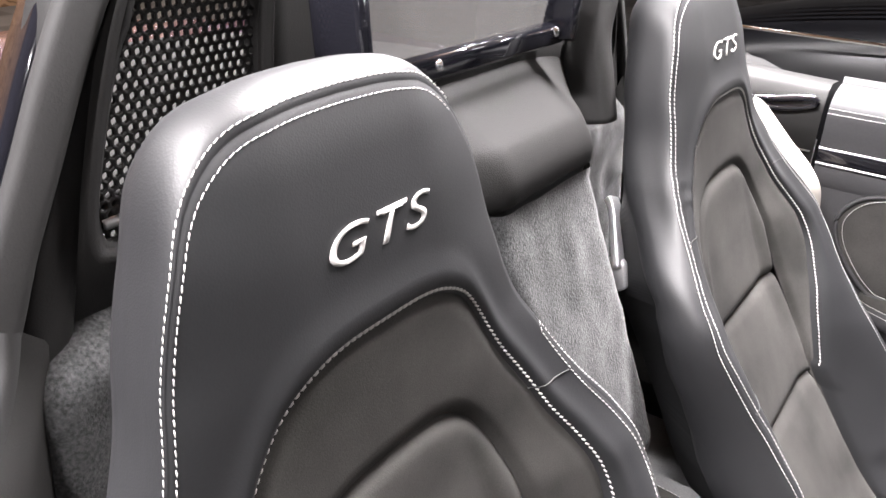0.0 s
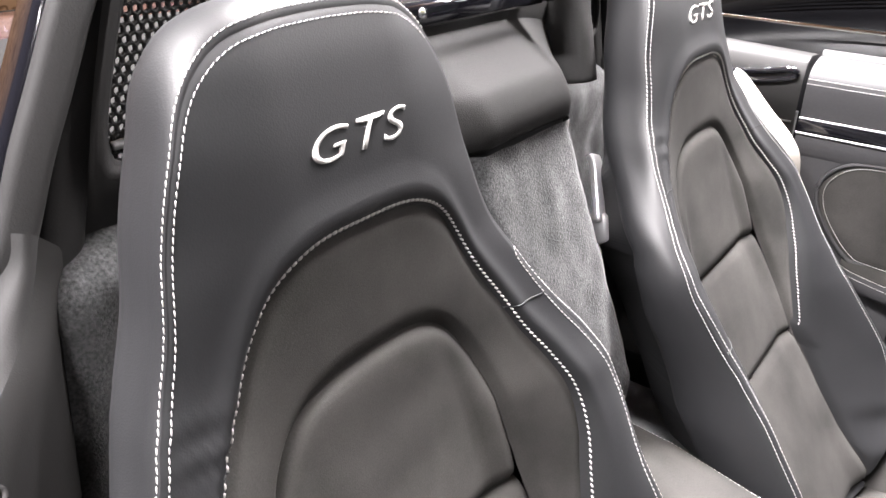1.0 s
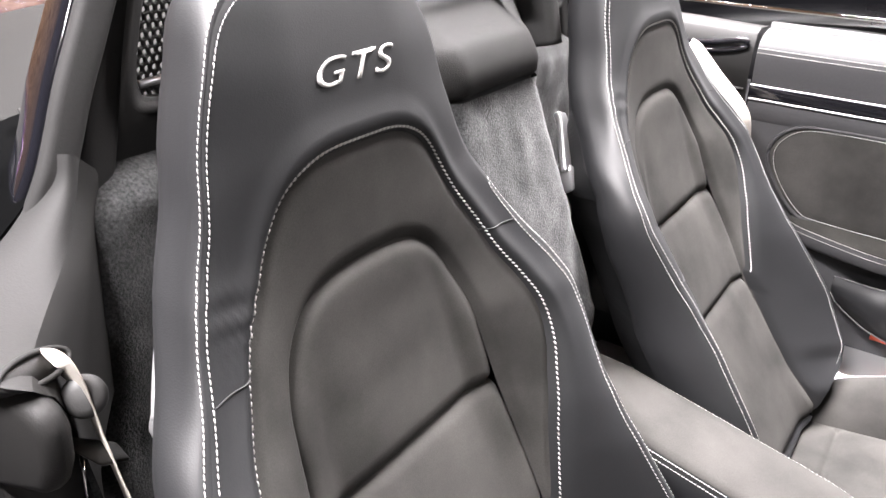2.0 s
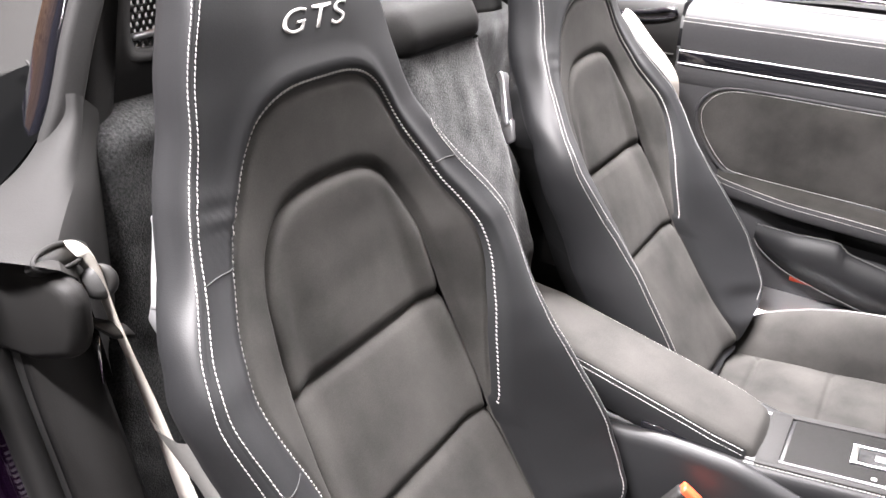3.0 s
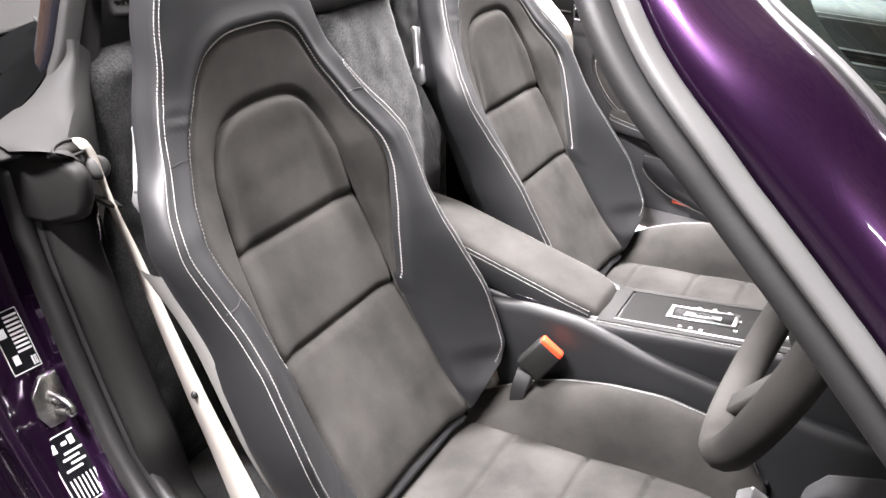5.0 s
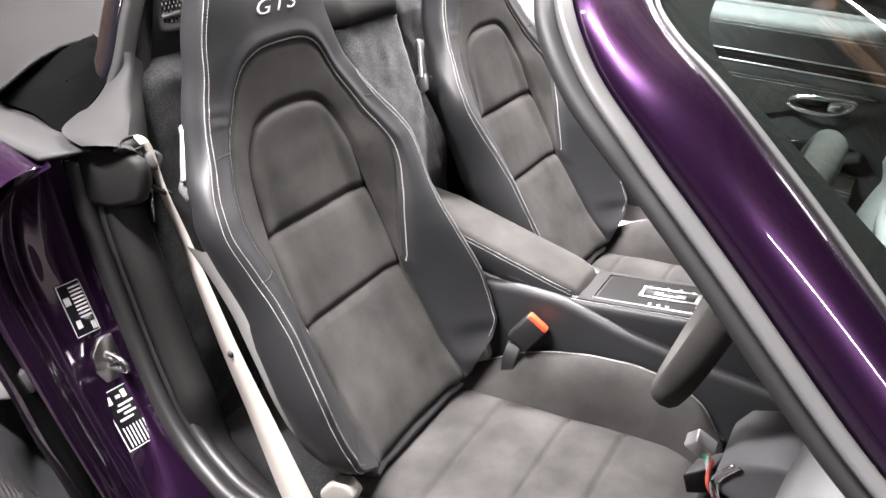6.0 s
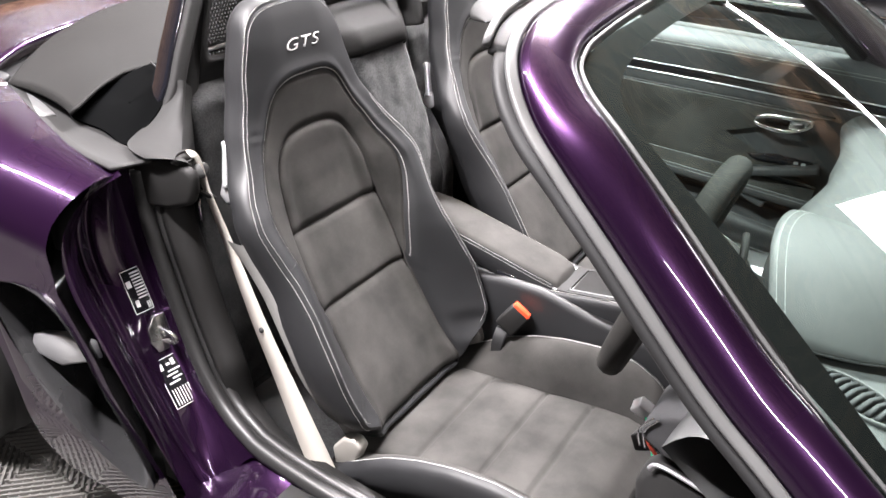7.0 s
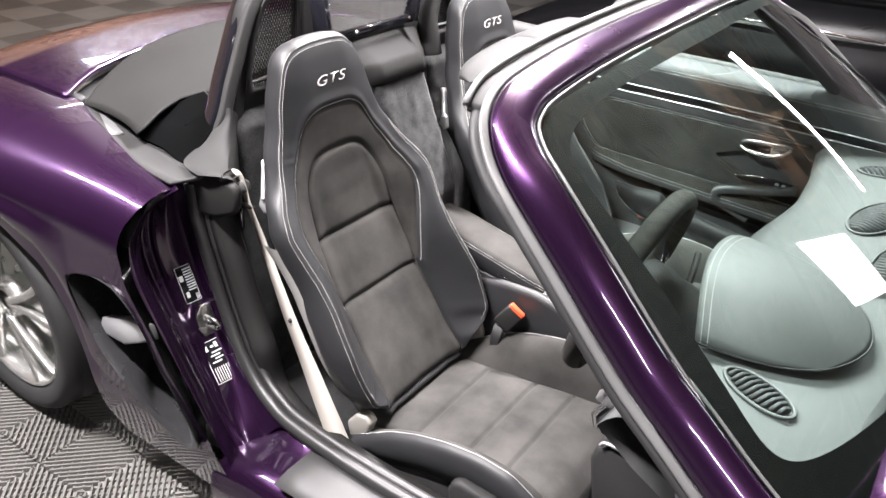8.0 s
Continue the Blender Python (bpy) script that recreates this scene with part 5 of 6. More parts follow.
# ---- levers and hinges on the seats ----
for s in (1, -1):
    y = s * SEAT_Y
    st = seat if s == 1 else seat_left
    yc = y - 0.145
    BASE[st.name] = Vector((0.15, y, 0.12))
    lever = part("release_lever", sweep(smooth_line([(-0.340, yc + 0.008, 0.828), (-0.330, yc, 0.818), (-0.312, yc - 0.022, 0.785), (-0.298, yc - 0.038, 0.758)], 6), rounded(0.012, 0.02, 0.004), up=(0, -1, 0)), silver, st, "bright silver backrest release lever")
    part("lever_grip", slab([(-0.312, yc - 0.038, 0.772), (-0.290, yc - 0.040, 0.768), (-0.280, yc - 0.046, 0.736), (-0.298, yc - 0.046, 0.724), (-0.322, yc - 0.040, 0.738)], (0, 0.014, 0)), silver, st, "silver lever grip", bevel=0.005)
    inner = [(0.000, 0.262), (0.014, 0.300), (0.040, 0.306), (0.056, 0.272), (0.034, 0.205), (0.008, 0.215)]
    outer = [(-0.008, 0.290), (0.020, 0.325), (0.048, 0.334), (0.066, 0.318), (0.040, 0.245), (0.0, 0.240)]
    part("hinge_cover", slab([(a + 0.006, y + 0.276, b + 0.026) for a, b in inner], (0, -0.034, 0)), zinc_warm, st, "worn silver-beige hinge cover", bevel=0.007, seg=3)
    part("hinge_cover", slab([(a, y - 0.243, b) for a, b in outer], (0, 0.03, 0)), zinc_warm, st, "worn silver-beige hinge cover", bevel=0.007, seg=3)
    part("front_cover", slab([(a, y - 0.295, b) for a, b in ((0.316, 0.318), (0.325, 0.342), (0.345, 0.350), (0.42, 0.346), (0.56, 0.300), (0.575, 0.21), (0.34, 0.20), (0.322, 0.26))], (0, 0.03, 0)), plastic_grey, st, "dark grey plastic seat base cover", bevel=0.012, seg=3)
    # light plastic shell behind the outer bolster
    if s == -1:
        continue
    shell = [[(lean(z) + edge_x(z) - 0.075 + d, y - edge_u(z) - o, z) for d, o in ((0.015, 0.008), (0.0, 0.015), (-0.03, 0.014), (-0.05, 0.004))] for z in np.linspace(0.26, 0.70, 26)]
    part("side_shell", grid(shell), shell_grey, st, "light grey plastic backrest shell")

# ---- buckle beside the tunnel ----
buckle = thing("belt_buckle", (0.13, -0.075, 0.26), "black belt buckle with an orange-red press button", "belt buckle", "belt buckles")
wide = Vector((0.80, 0.10, -0.57)).normalized()
drop = Vector((-0.22, -0.28, -0.93))
drop = (drop - wide * drop.dot(wide)).normalized()
m = Matrix((wide, drop.cross(wide), -drop)).transposed().to_4x4()
m.translation = Vector((0.162, -0.118, 0.424)) + drop * 0.040
part("buckle_body", turn_geo(box(-0.026, 0.026, -0.013, 0.013, -0.026, 0.036), m), plastic, buckle, "black plastic buckle body", bevel=0.006)
part("press_button", turn_geo(box(-0.0235, 0.0235, -0.0115, 0.0115, 0.03, 0.043), m), orange, buckle, "orange-red press button", bevel=0.004)
part("buckle_mark", turn_geo(box(-0.012, 0.010, -0.0150, -0.0142, -0.012, -0.009), m), silver, buckle)
part("buckle_stalk", sweep([m @ Vector((0, 0, -0.03)), m @ Vector((0.0, 0.0, -0.045)) + Vector((0, 0, -0.03)), m @ Vector((0, 0, -0.045)) + Vector((0, 0, -0.15))], rounded(0.03, 0.012, 0.004), up=(0, 1, 0)), rubber, buckle)

# ---- centre console ----
console = thing("centre_console", (0.2, 0, 0.12), "black centre console with suede armrest and gear selector panel", "console")
# tunnel sides with a padded leather upper edge
TOP = keyed((-0.30, 0.44), (0.0, 0.440), (0.1, 0.456), (0.19, 0.458), (0.3, 0.434), (0.48, 0.414), (0.75, 0.40), soften=0.03)
for s in (-1, 1):
    rows = []
    for x in np.linspace(-0.30, 0.75, 50):
        z = TOP(x)
        w = 0.088 + 0.01 * max(0, x - 0.2)
        rows.append([(x, s * 0.05, z - 0.03), (x, s * 0.06, z + 0.006), (x, s * (w - 0.014), z + 0.012), (x, s * (w - 0.004), z + 0.007), (x, s * w, z - 0.008), (x, s * (w + 0.008), z - 0.06), (x, s * (w + 0.02), 0.25), (x, s * (w + 0.03), 0.12)])
    part("tunnel_side", grid(rows), leather, console, "black leather tunnel side")
rows = []
for x in np.linspace(0.16, 0.80, 40):
    z = 0.460 + 0.16 * (x - 0.2)
    rows.append([(x, -0.062, z - 0.14), (x, -0.068, z - 0.02), (x, -0.065, z - 0.005), (x, -0.058, z), (x, 0.072, z), (x, 0.079, z - 0.005), (x, 0.082, z - 0.02), (x, 0.078, z - 0.14)])
part("selector_housing", grid(rows), leather, console, "black leather selector housing")
for s in (-1, 1):
    p = [Vector((x, 0.007 + s * 0.0655, 0.4605 + 0.16 * (x - 0.2))) for x in np.linspace(0.2, 0.75, 80)]
    part("console_stitching", stitches(p, [Vector((0, 0, 1))] * 80), thread, console, "white seam thread")
    p = [q + Vector((0, -s * 0.008, 0.001)) for q in p]
    part("console_trim", sweep(p, rounded(0.0035, 0.003, 0.001)), silver, console, "bright edge strip")
def on_console(x, y, h):
    return (x, y, 0.460 + 0.16 * (x - 0.2) + h)
def plate(x0, x1, y0, y1, h0, h1):
    v = [on_console(x, y, h) for x in (x0, x1) for y in (y0, y1) for h in (h0, h1)]
    return v, box(0, 1, 0, 1, 0, 1)[1]
part("selector_panel", plate(0.245, 0.60, -0.046, 0.060, 0.0, 0.003), lid_plastic, console, "dark matt selector panel", bevel=0.001)
part("gate_recess", plate(0.325, 0.425, -0.008, 0.028, 0.003, 0.0036), rubber, console, "dark gate recess")
for x0, x1, y0, y1 in ((0.318, 0.432, 0.027, 0.031), (0.318, 0.432, -0.011, -0.007), (0.318, 0.326, -0.007, 0.027), (0.424, 0.432, -0.007, 0.027)):
    part("gate_frame", plate(x0, x1, y0, y1, 0.003, 0.0062), zinc, console, "silver gate frame", bevel=0.0008)
part("gate_slider", plate(0.345, 0.405, 0.004, 0.016, 0.0036, 0.0060), zinc, console, "silver gate slider", bevel=0.001)
part("gate_slider_slot", plate(0.362, 0.388, 0.007, 0.013, 0.0060, 0.0066), rubber, console, "dark slider slot")
for y0, y1 in ((-0.058, -0.047), (0.061, 0.072)):
    part("frame_strip", plate(0.212, 0.66, y0, y1, 0.0, 0.004), plastic_grey, console, "woven grey metal frame strip", bevel=0.001)
part("panel_edge", plate(0.24, 0.62, -0.0475, -0.0445, 0.003, 0.0055), silver, console, "bright panel edge")
for bx, by in ((0.345, -0.034), (0.362, -0.034), (0.379, -0.036), (0.36, 0.036), (0.385, 0.038), (0.41, 0.034), (0.43, -0.02), (0.43, 0.012)):
    part("marking", plate(bx, bx + 0.006, by - 0.002, by + 0.003, 0.003, 0.0042), paper_white, console, "small white marking")
loop = [on_console(0.500 + a, 0.010 + b, 0.006) for a, b in rounded(0.075, 0.062, 0.022, 6)]
part("lever_frame", sweep(loop, rounded(0.010, 0.009, 0.003), closed=True), silver, console, "bright rounded lever frame")
part("lever_boot", slab([on_console(0.500 + a, 0.010 + b, 0.003) for a, b in rounded(0.067, 0.054, 0.018, 6)], (0, 0, 0.009)), leather_soft, console, "grey leather lever boot", bevel=0.004)
part("front_slot", plate(0.212, 0.240, -0.052, 0.066, 0.0, 0.004), plastic_grey, console, "silver grained strip", bevel=0.001)
# armrest lid
ARM = keyed((-0.22, 0.56), (-0.12, 0.552), (0.0, 0.526), (0.12, 0.500), (0.18, 0.486), (0.205, 0.476), (0.215, 0.46))
ARM_Y = 0.008
rows = []
for x in np.concatenate([np.linspace(-0.22, 0.19, 30), np.linspace(0.195, 0.215, 6)]):
    z = ARM(x)
    w = 0.062 - 0.014 * max(0, (x - 0.15) / 0.065) ** 2
    rows.append([(x, -w - 0.004, z - 0.055), (x, -w - 0.005, z - 0.020), (x, -w, z - 0.006), (x, -w * 0.85, z), (x, -w * 0.4, z + 0.005), (x, 0, z + 0.006), (x, w * 0.4, z + 0.005), (x, w * 0.85, z), (x, w, z - 0.006), (x, w + 0.005, z - 0.02), (x, w + 0.004, z - 0.055)])
arm = part("armrest", ([(x, y + ARM_Y, z) for r in rows for x, y, z in r], grid(rows)[1]), suede, console, "dark grey suede armrest lid")
rows = []
for s in (-1, 1):
    g = []
    for x in np.linspace(-0.22, 0.20, 30):
        z = ARM(x)
        w = 0.062 - 0.014 * max(0, (x - 0.15) / 0.065) ** 2
        g.append([(x, ARM_Y + s * (w + 0.0015), z - 0.007), (x, ARM_Y + s * (w + 0.008), z - 0.022), (x, ARM_Y + s * (w + 0.007), z - 0.05), (x, ARM_Y + s * (w + 0.003), z - 0.062)])
    part("armrest_side", grid(g), leather, arm, "black leather armrest side")
    p = [Vector(r[0]) + Vector((0, s * 0.002, -0.002)) for r in g]
    part("armrest_stitching", stitches(p, [Vector((0, s, 0.8))] * len(p)), thread, arm, "white double seam thread")
    p = [q + Vector((0, s * 0.003, -0.006)) for q in p]
    part("armrest_stitching", stitches(p, [Vector((0, s, 0.8))] * len(p)), thread, arm, "white double seam thread")
part("armrest_base", box(-0.24, 0.19, -0.058, 0.072, 0.40, 0.455), leather, console, bevel=0.008)
part("armrest_latch", sweep([(0.062, -0.0625, 0.462), (0.09, -0.0635, 0.463), (0.128, -0.0625, 0.456)], rounded(0.006, 0.014, 0.002), up=(0, 0, 1)), gloss_black, console, "black latch recess", bevel=0.001)

# ---- steering wheel ----
STEER, TILT_S = Vector((0.533, -0.38, 0.786)), radians(17.3)
steer = thing("steering_wheel", tuple(STEER), "black suede steering wheel with a silver-grey spoke", "steering wheel")
wheel_up = Vector((math.sin(TILT_S), 0, math.cos(TILT_S)))
axis = Vector((math.cos(TILT_S), 0, -math.sin(TILT_S)))
R_S = 0.187
circle = [STEER + wheel_up * (R_S * math.cos(a)) + Vector((0, R_S * math.sin(a), 0)) for a in np.linspace(0, 2 * math.pi, 80, endpoint=False)]
part("rim", sweep(circle, ring(0.018, 12, 0.021), up=axis, closed=True), suede, steer, "black suede rim")
part("hub", lathe([(0.0, -0.035), (0.045, -0.032), (0.062, -0.015), (0.065, 0.02), (0.05, 0.08), (0.045, 0.2)], tuple(STEER + axis * 0.03), tuple(axis), 30), plastic, steer, "black plastic hub")
for a in (90, -90, 180):
    d = wheel_up * math.cos(radians(a)) + Vector((0, math.sin(radians(a)), 0))
    part("spoke", sweep([STEER + axis * 0.03 + d * 0.05, STEER + axis * 0.022 + d * 0.11, STEER + d * 0.17], rounded(0.038, 0.014, 0.005), up=axis), woven_metal if a == 180 else gloss_black, steer, "steering wheel spoke")
for s in (-1, 1):
    part("stalk", sweep([STEER + axis * 0.10 + Vector((0, s * 0.04, 0)), STEER + axis * 0.085 + Vector((0, s * 0.13, 0.02)), STEER + axis * 0.075 + Vector((0, s * 0.175, 0.03))], ring(0.007, 8)), plastic, steer, "black column stalk")
part("column", lathe([(0.06, 0.0), (0.06, 0.25)], tuple(STEER + axis * 0.08), tuple(axis), 20), plastic, steer, "black column cover")

# ---- dashboard ----
dash = thing("dashboard", (0.9, 0, 0.45), "black leather dashboard with hooded instruments and vents", "dashboard")
rows = []
for f in np.linspace(0, 1, 30):
    row = []
    for s in np.linspace(-1, 1, 60):
        y = 0.735 * s
        x = 0.66 + 0.42 * f - 0.05 * f * s * s - 0.02 * (1 - f) * math.cos(s * 6)
        z = 0.765 + 0.018 * math.sin(math.pi * f) - 0.02 * f - 0.035 * max(0, 0.12 - f) / 0.12 * max(0, 0.12 - f) / 0.12
        row.append((x, y, z))
    rows.append(row)
front = rows[0]
tuck = [0.16 * min(max((abs(y) - 0.50) / 0.06, 0), 1) for x, y, z in front]
rows = [[(x + 0.05 + k, y, 0.45) for (x, y, z), k in zip(front, tuck)], [(x + 0.01 + k, y, 0.62) for (x, y, z), k in zip(front, tuck)], [(x - 0.012 + 0.5 * k, y, z - 0.05) for (x, y, z), k in zip(front, tuck)]] + rows
part("dash_top", grid(rows), toplit_dash_leather, dash, "black leather dash top, light from above painted in")
# instrument hood
hood = []
PODY = -0.315
for f in np.linspace(0, 1, 30):
    row = []
    for s in np.linspace(-1, 1, 41):
        w = 0.188 * (1 - 0.30 * f ** 3)
        bow = 0.045 * (1 - s * s) * (1 - f)
        x = 0.705 - bow + (0.250 + bow) * f - 0.05 * f * abs(s) ** 2
        z = 0.785 + (0.092 * (1 - abs(s) ** 2.6) ** 0.8) * (1 - f ** 2.2) + 0.004
        row.append((x, PODY + w * s, z))
    hood.append(row)
hd = part("instrument_hood", grid(hood), toplit_dash_leather, dash, "black leather instrument hood, light from above painted in", solid=-0.015)
for d in (0.010, 0.022):
    p = []
    for q0, q1 in zip(hood[0], hood[3]):
        v = Vector(q0) + (Vector(q1) - Vector(q0)).normalized() * d
        p.append(v + Vector((0, 0, 0.0008)))
    part("hood_stitching", stitches(p, [Vector((-0.2, 0, 1))] * len(p)), thread, hd, "white double seam thread")
edge = [Vector(r[0]) for r in hood] + [Vector(q) for q in hood[-1]] + [Vector(r[-1]) for r in reversed(hood)]
part("hood_gap", sweep([e + Vector((0, 0, 0.0)) for e in edge], ring(0.0022, 6)), rubber, hd, "dark shut line")
part("instrument_face", slab([(0.72, PODY - 0.16, 0.78), (0.72, PODY + 0.16, 0.78), (0.70, PODY + 0.13, 0.66), (0.70, PODY - 0.13, 0.66)], (0.02, 0, 0.0)), gloss_black, dash, bevel=0.01)
# slatted vents at both ends and the middle
def vent(cx, cy, long, wide, turn, n):
    v = part("vent", sweep([(cx + (long / 2 + 0.01) * math.cos(a) * math.cos(turn) - (wide / 2 + 0.008) * math.sin(a) * math.sin(turn), cy + (long / 2 + 0.01) * math.cos(a) * math.sin(turn) + (wide / 2 + 0.008) * math.sin(a) * math.cos(turn), 0.776) for a in np.linspace(0, 2 * math.pi, 36, endpoint=False)], rounded(0.006, 0.006, 0.002), closed=True), toplit_dash_leather, dash, "dark slatted air vent")
    for i in range(n):
        f = (i + 0.5) / n - 0.5
        h = wide / 2 * math.sqrt(max(1 - (2 * f) ** 2, 0.15))
        c = (cx + long * f * math.cos(turn), cy + long * f * math.sin(turn))
        d = (-math.sin(turn) * h, math.cos(turn) * h)
        part("slat", sweep([(c[0] - d[0], c[1] - d[1], 0.775), (c[0], c[1], 0.780), (c[0] + d[0], c[1] + d[1], 0.775)], rounded(0.007, 0.010, 0.002, 2)), leather_soft, v)
vent(0.832, -0.552, 0.115, 0.05, radians(-28), 10)
vent(0.845, 0.585, 0.14, 0.06, radians(28), 10)
vent(0.87, 0.27, 0.22, 0.08, radians(75), 16)
vent(0.93, 0.02, 0.20, 0.05, radians(88), 14)
part("defrost_grille", sweep([(0.985, -0.62, 0.768), (0.995, -0.50, 0.772), (1.01, -0.40, 0.775)], rounded(0.016, 0.006, 0.002)), rubber, dash, "black defroster grille")

# lower dash and footwell pieces near the driver
knee = thing("column_panel", (0.62, -0.5, 0.2), "black plastic panels under the dashboard by the footwell", "trim panel")
part("side_panel", slab([(0.583, -0.58, 0.505), (0.592, -0.58, 0.537), (0.618, -0.58, 0.562), (0.72, -0.59, 0.550), (0.85, -0.60, 0.53), (0.85, -0.60, 0.20), (0.66, -0.59, 0.22), (0.60, -0.58, 0.40)], (0.0, 0.05, 0)), plastic_grey, knee, "black plastic end panel", bevel=0.012)
part("panel_edge", sweep(smooth_line([(0.602, -0.585, 0.553), (0.622, -0.585, 0.565), (0.72, -0.595, 0.554), (0.85, -0.605, 0.534)], 5), ring(0.0035, 6)), silver, knee, "thin bright edge strip")
part("knee_roll", slab([(0.578, -0.575, 0.588), (0.574, -0.575, 0.612), (0.592, -0.58, 0.645), (0.635, -0.59, 0.670), (0.72, -0.60, 0.685), (0.84, -0.62, 0.69), (0.84, -0.62, 0.57), (0.70, -0.60, 0.585), (0.62, -0.58, 0.578)], (0.0, 0.12, 0)), leather_soft, knee, "black leather knee roll", bevel=0.014, seg=3)
for d in (0.0, 0.008):
    part("roll_band", sweep(smooth_line([(0.581 + d, -0.579, 0.583), (0.575 + d, -0.579, 0.612), (0.594 + d, -0.584, 0.646)], 5), ring(0.0018, 6)), chrome, knee, "thin bright band")
part("bracket", slab([(0.52, -0.40, 0.44), (0.56, -0.38, 0.46), (0.58, -0.36, 0.40), (0.53, -0.38, 0.39)], (0.01, 0.05, 0)), plastic, knee, bevel=0.005)
wires = (("wire", (0.02, 0.35, 0.16)), ("wire", (0.5, 0.5, 0.5)), ("wire", (0.35, 0.05, 0.03)))
for i, (nm, col) in enumerate(wires):
    mt = material("wire_plastic", col, 0.4, vary=0.05)
    part(nm, sweep(smooth_line([(0.54 + 0.008 * i, -0.40, 0.50 - 0.006 * i), (0.56, -0.41 - 0.01 * i, 0.47), (0.575 + 0.004 * i, -0.43, 0.44), (0.59, -0.45, 0.40 + 0.01 * i)], 6), ring(0.0035, 6)), mt, knee, "loose thin cable")
part("connector", turn_geo(box(-0.018, 0.018, -0.012, 0.012, -0.014, 0.014), Matrix.Translation((0.535, -0.395, 0.505)) @ Euler((0.4, 0.6, 0.3)).to_matrix().to_4x4()), silver, knee, "pale plug connector", bevel=0.003)

# ---- sun visors under the header ----
for s in (1, -1):
    v = thing("sun_visor", (0.30, -s * 0.33, 1.13), "pale grey folded sun visor under the header", "sun visor", "sun visors")
    rows = []
    for f in np.linspace(0, 1, 30):
        y = -s * (0.592 - 0.555 * f)
        w0 = 0.115 * (1 - abs(2 * f - 1) ** 5) ** 0.5 + 0.002
        xm = 0.262 - 0.018 * math.sin(math.pi * f) + 0.012 * (1 - f)
        th = 0.012 * (1 - abs(2 * f - 1) ** 8) + 0.001
        row = []
        for a in np.linspace(0, 2 * math.pi, 20, endpoint=False):
            row.append((xm + w0 / 2 * math.copysign(abs(math.cos(a)) ** 0.6, math.cos(a)), y, 1.174 + 0.012 * f * (1 - f) * 4 + 0.10 * (w0 / 2 * math.cos(a)) + th * math.copysign(abs(math.sin(a)) ** 0.7, math.sin(a))))
        rows.append(row)
    part("visor_pad", grid(rows, close_u=True), visor_vinyl, v, "pale grey padded visor")
    rows = [[(0.215 + 0.075 * g, -s * (0.37 - 0.24 * f), 1.1945 + 0.006 * math.sin(math.pi * f) + 0.006 * g) for g in (0, 1)] for f in np.linspace(0, 1, 8)]
    part("mirror_cover", grid(rows), visor_vinyl, v, "raised mirror cover", solid=0.003)
    part("visor_clip", sweep([(0.30, -s * 0.10, 1.165), (0.35, -s * 0.09, 1.17)], rounded(0.02, 0.012, 0.004)), plastic, v)

# ---- the far door, closed ----
door = thing("car_door", (0.4, 0.8, 0.2), "black leather-lined car door with suede insert and armrest", "car door")
XS = np.linspace(-0.185, 1.15, 60)


def strip_grid(prof):
    return grid([[(x, y + 0.004 * math.sin(3 * x) + 0.05 * max(0, x - 0.55) ** 2 * -1, z - 0.012 * max(0, x - 0.3)) for y, z in prof] for x in XS])


part("door_skin", strip_grid([(0.86, 0.88), (0.85, 0.895), (0.83, 0.90), (0.83, 0.80), (0.84, 0.25)]), paint, door, "purple metallic outer skin")
part("window_seal", strip_grid([(0.83, 0.905), (0.822, 0.912), (0.812, 0.912), (0.806, 0.902)]), rubber, door, "black window seal")
part("upper_roll", strip_grid([(0.808, 0.902), (0.785, 0.901), (0.76, 0.896), (0.742, 0.886), (0.734, 0.872), (0.733, 0.855), (0.737, 0.83), (0.741, 0.806)]), leather_soft, door, "black leather upper roll")
part("inlay", strip_grid([(0.741, 0.806), (0.738, 0.802), (0.742, 0.780), (0.745, 0.776)]), gloss_black, door, "dark grained inlay strip")
for z in (0.8045, 0.778):
    part("inlay_edge", strip_grid([(0.739, z + 0.0022), (0.736, z), (0.739, z - 0.0022)]), silver, door, "thin silver edge line")
part("upper_band", strip_grid([(0.743, 0.776), (0.742, 0.765), (0.744, 0.745), (0.750, 0.735)]), leather_soft, door, "black leather band")
p = [Vector((x, 0.7395, 0.868 - 0.012 * max(0, x - 0.3))) for x in XS]
part("roll_stitching", stitches([Vector((x, 0.7345 + 0.004 * math.sin(3 * x) - 0.05 * max(0, x - 0.55) ** 2, 0.874 - 0.012 * max(0, x - 0.3))) for x in XS], [Vector((0, -1, 0.5))] * 60), thread, door, "white seam thread")
part("roll_stitching", stitches([Vector((x, 0.7325 + 0.004 * math.sin(3 * x) - 0.05 * max(0, x - 0.55) ** 2, 0.866 - 0.012 * max(0, x - 0.3))) for x in XS], [Vector((0, -1, 0.5))] * 60), thread, door, "white seam thread")
part("door_panel", strip_grid([(0.750, 0.74), (0.753, 0.70), (0.757, 0.56), (0.757, 0.47), (0.765, 0.38), (0.775, 0.27), (0.79, 0.22)]), leather_soft, door, "black leather door lining")
# suede insert with a rounded rear end
oval = smooth_line([(0.62, 0.742), (0.40, 0.744), (0.15, 0.744), (-0.02, 0.744), (-0.09, 0.735), (-0.125, 0.70), (-0.125, 0.66), (-0.10, 0.615), (-0.06, 0.572), (-0.02, 0.560), (0.15, 0.553), (0.40, 0.546), (0.62, 0.54)], 6)
lo = [q for q in oval]
mid = (0.35, 0.65)
rows = []
for f in (0.0, 0.35, 0.7, 0.92, 1.0):
    rows.append([(mid[0] + (q[0] - mid[0]) * f, 0.744 + (0.004 if f == 1.0 else 0) - 0.004 * (1 - f), mid[1] + (q[1] - mid[1]) * f - 0.0) for q in lo])
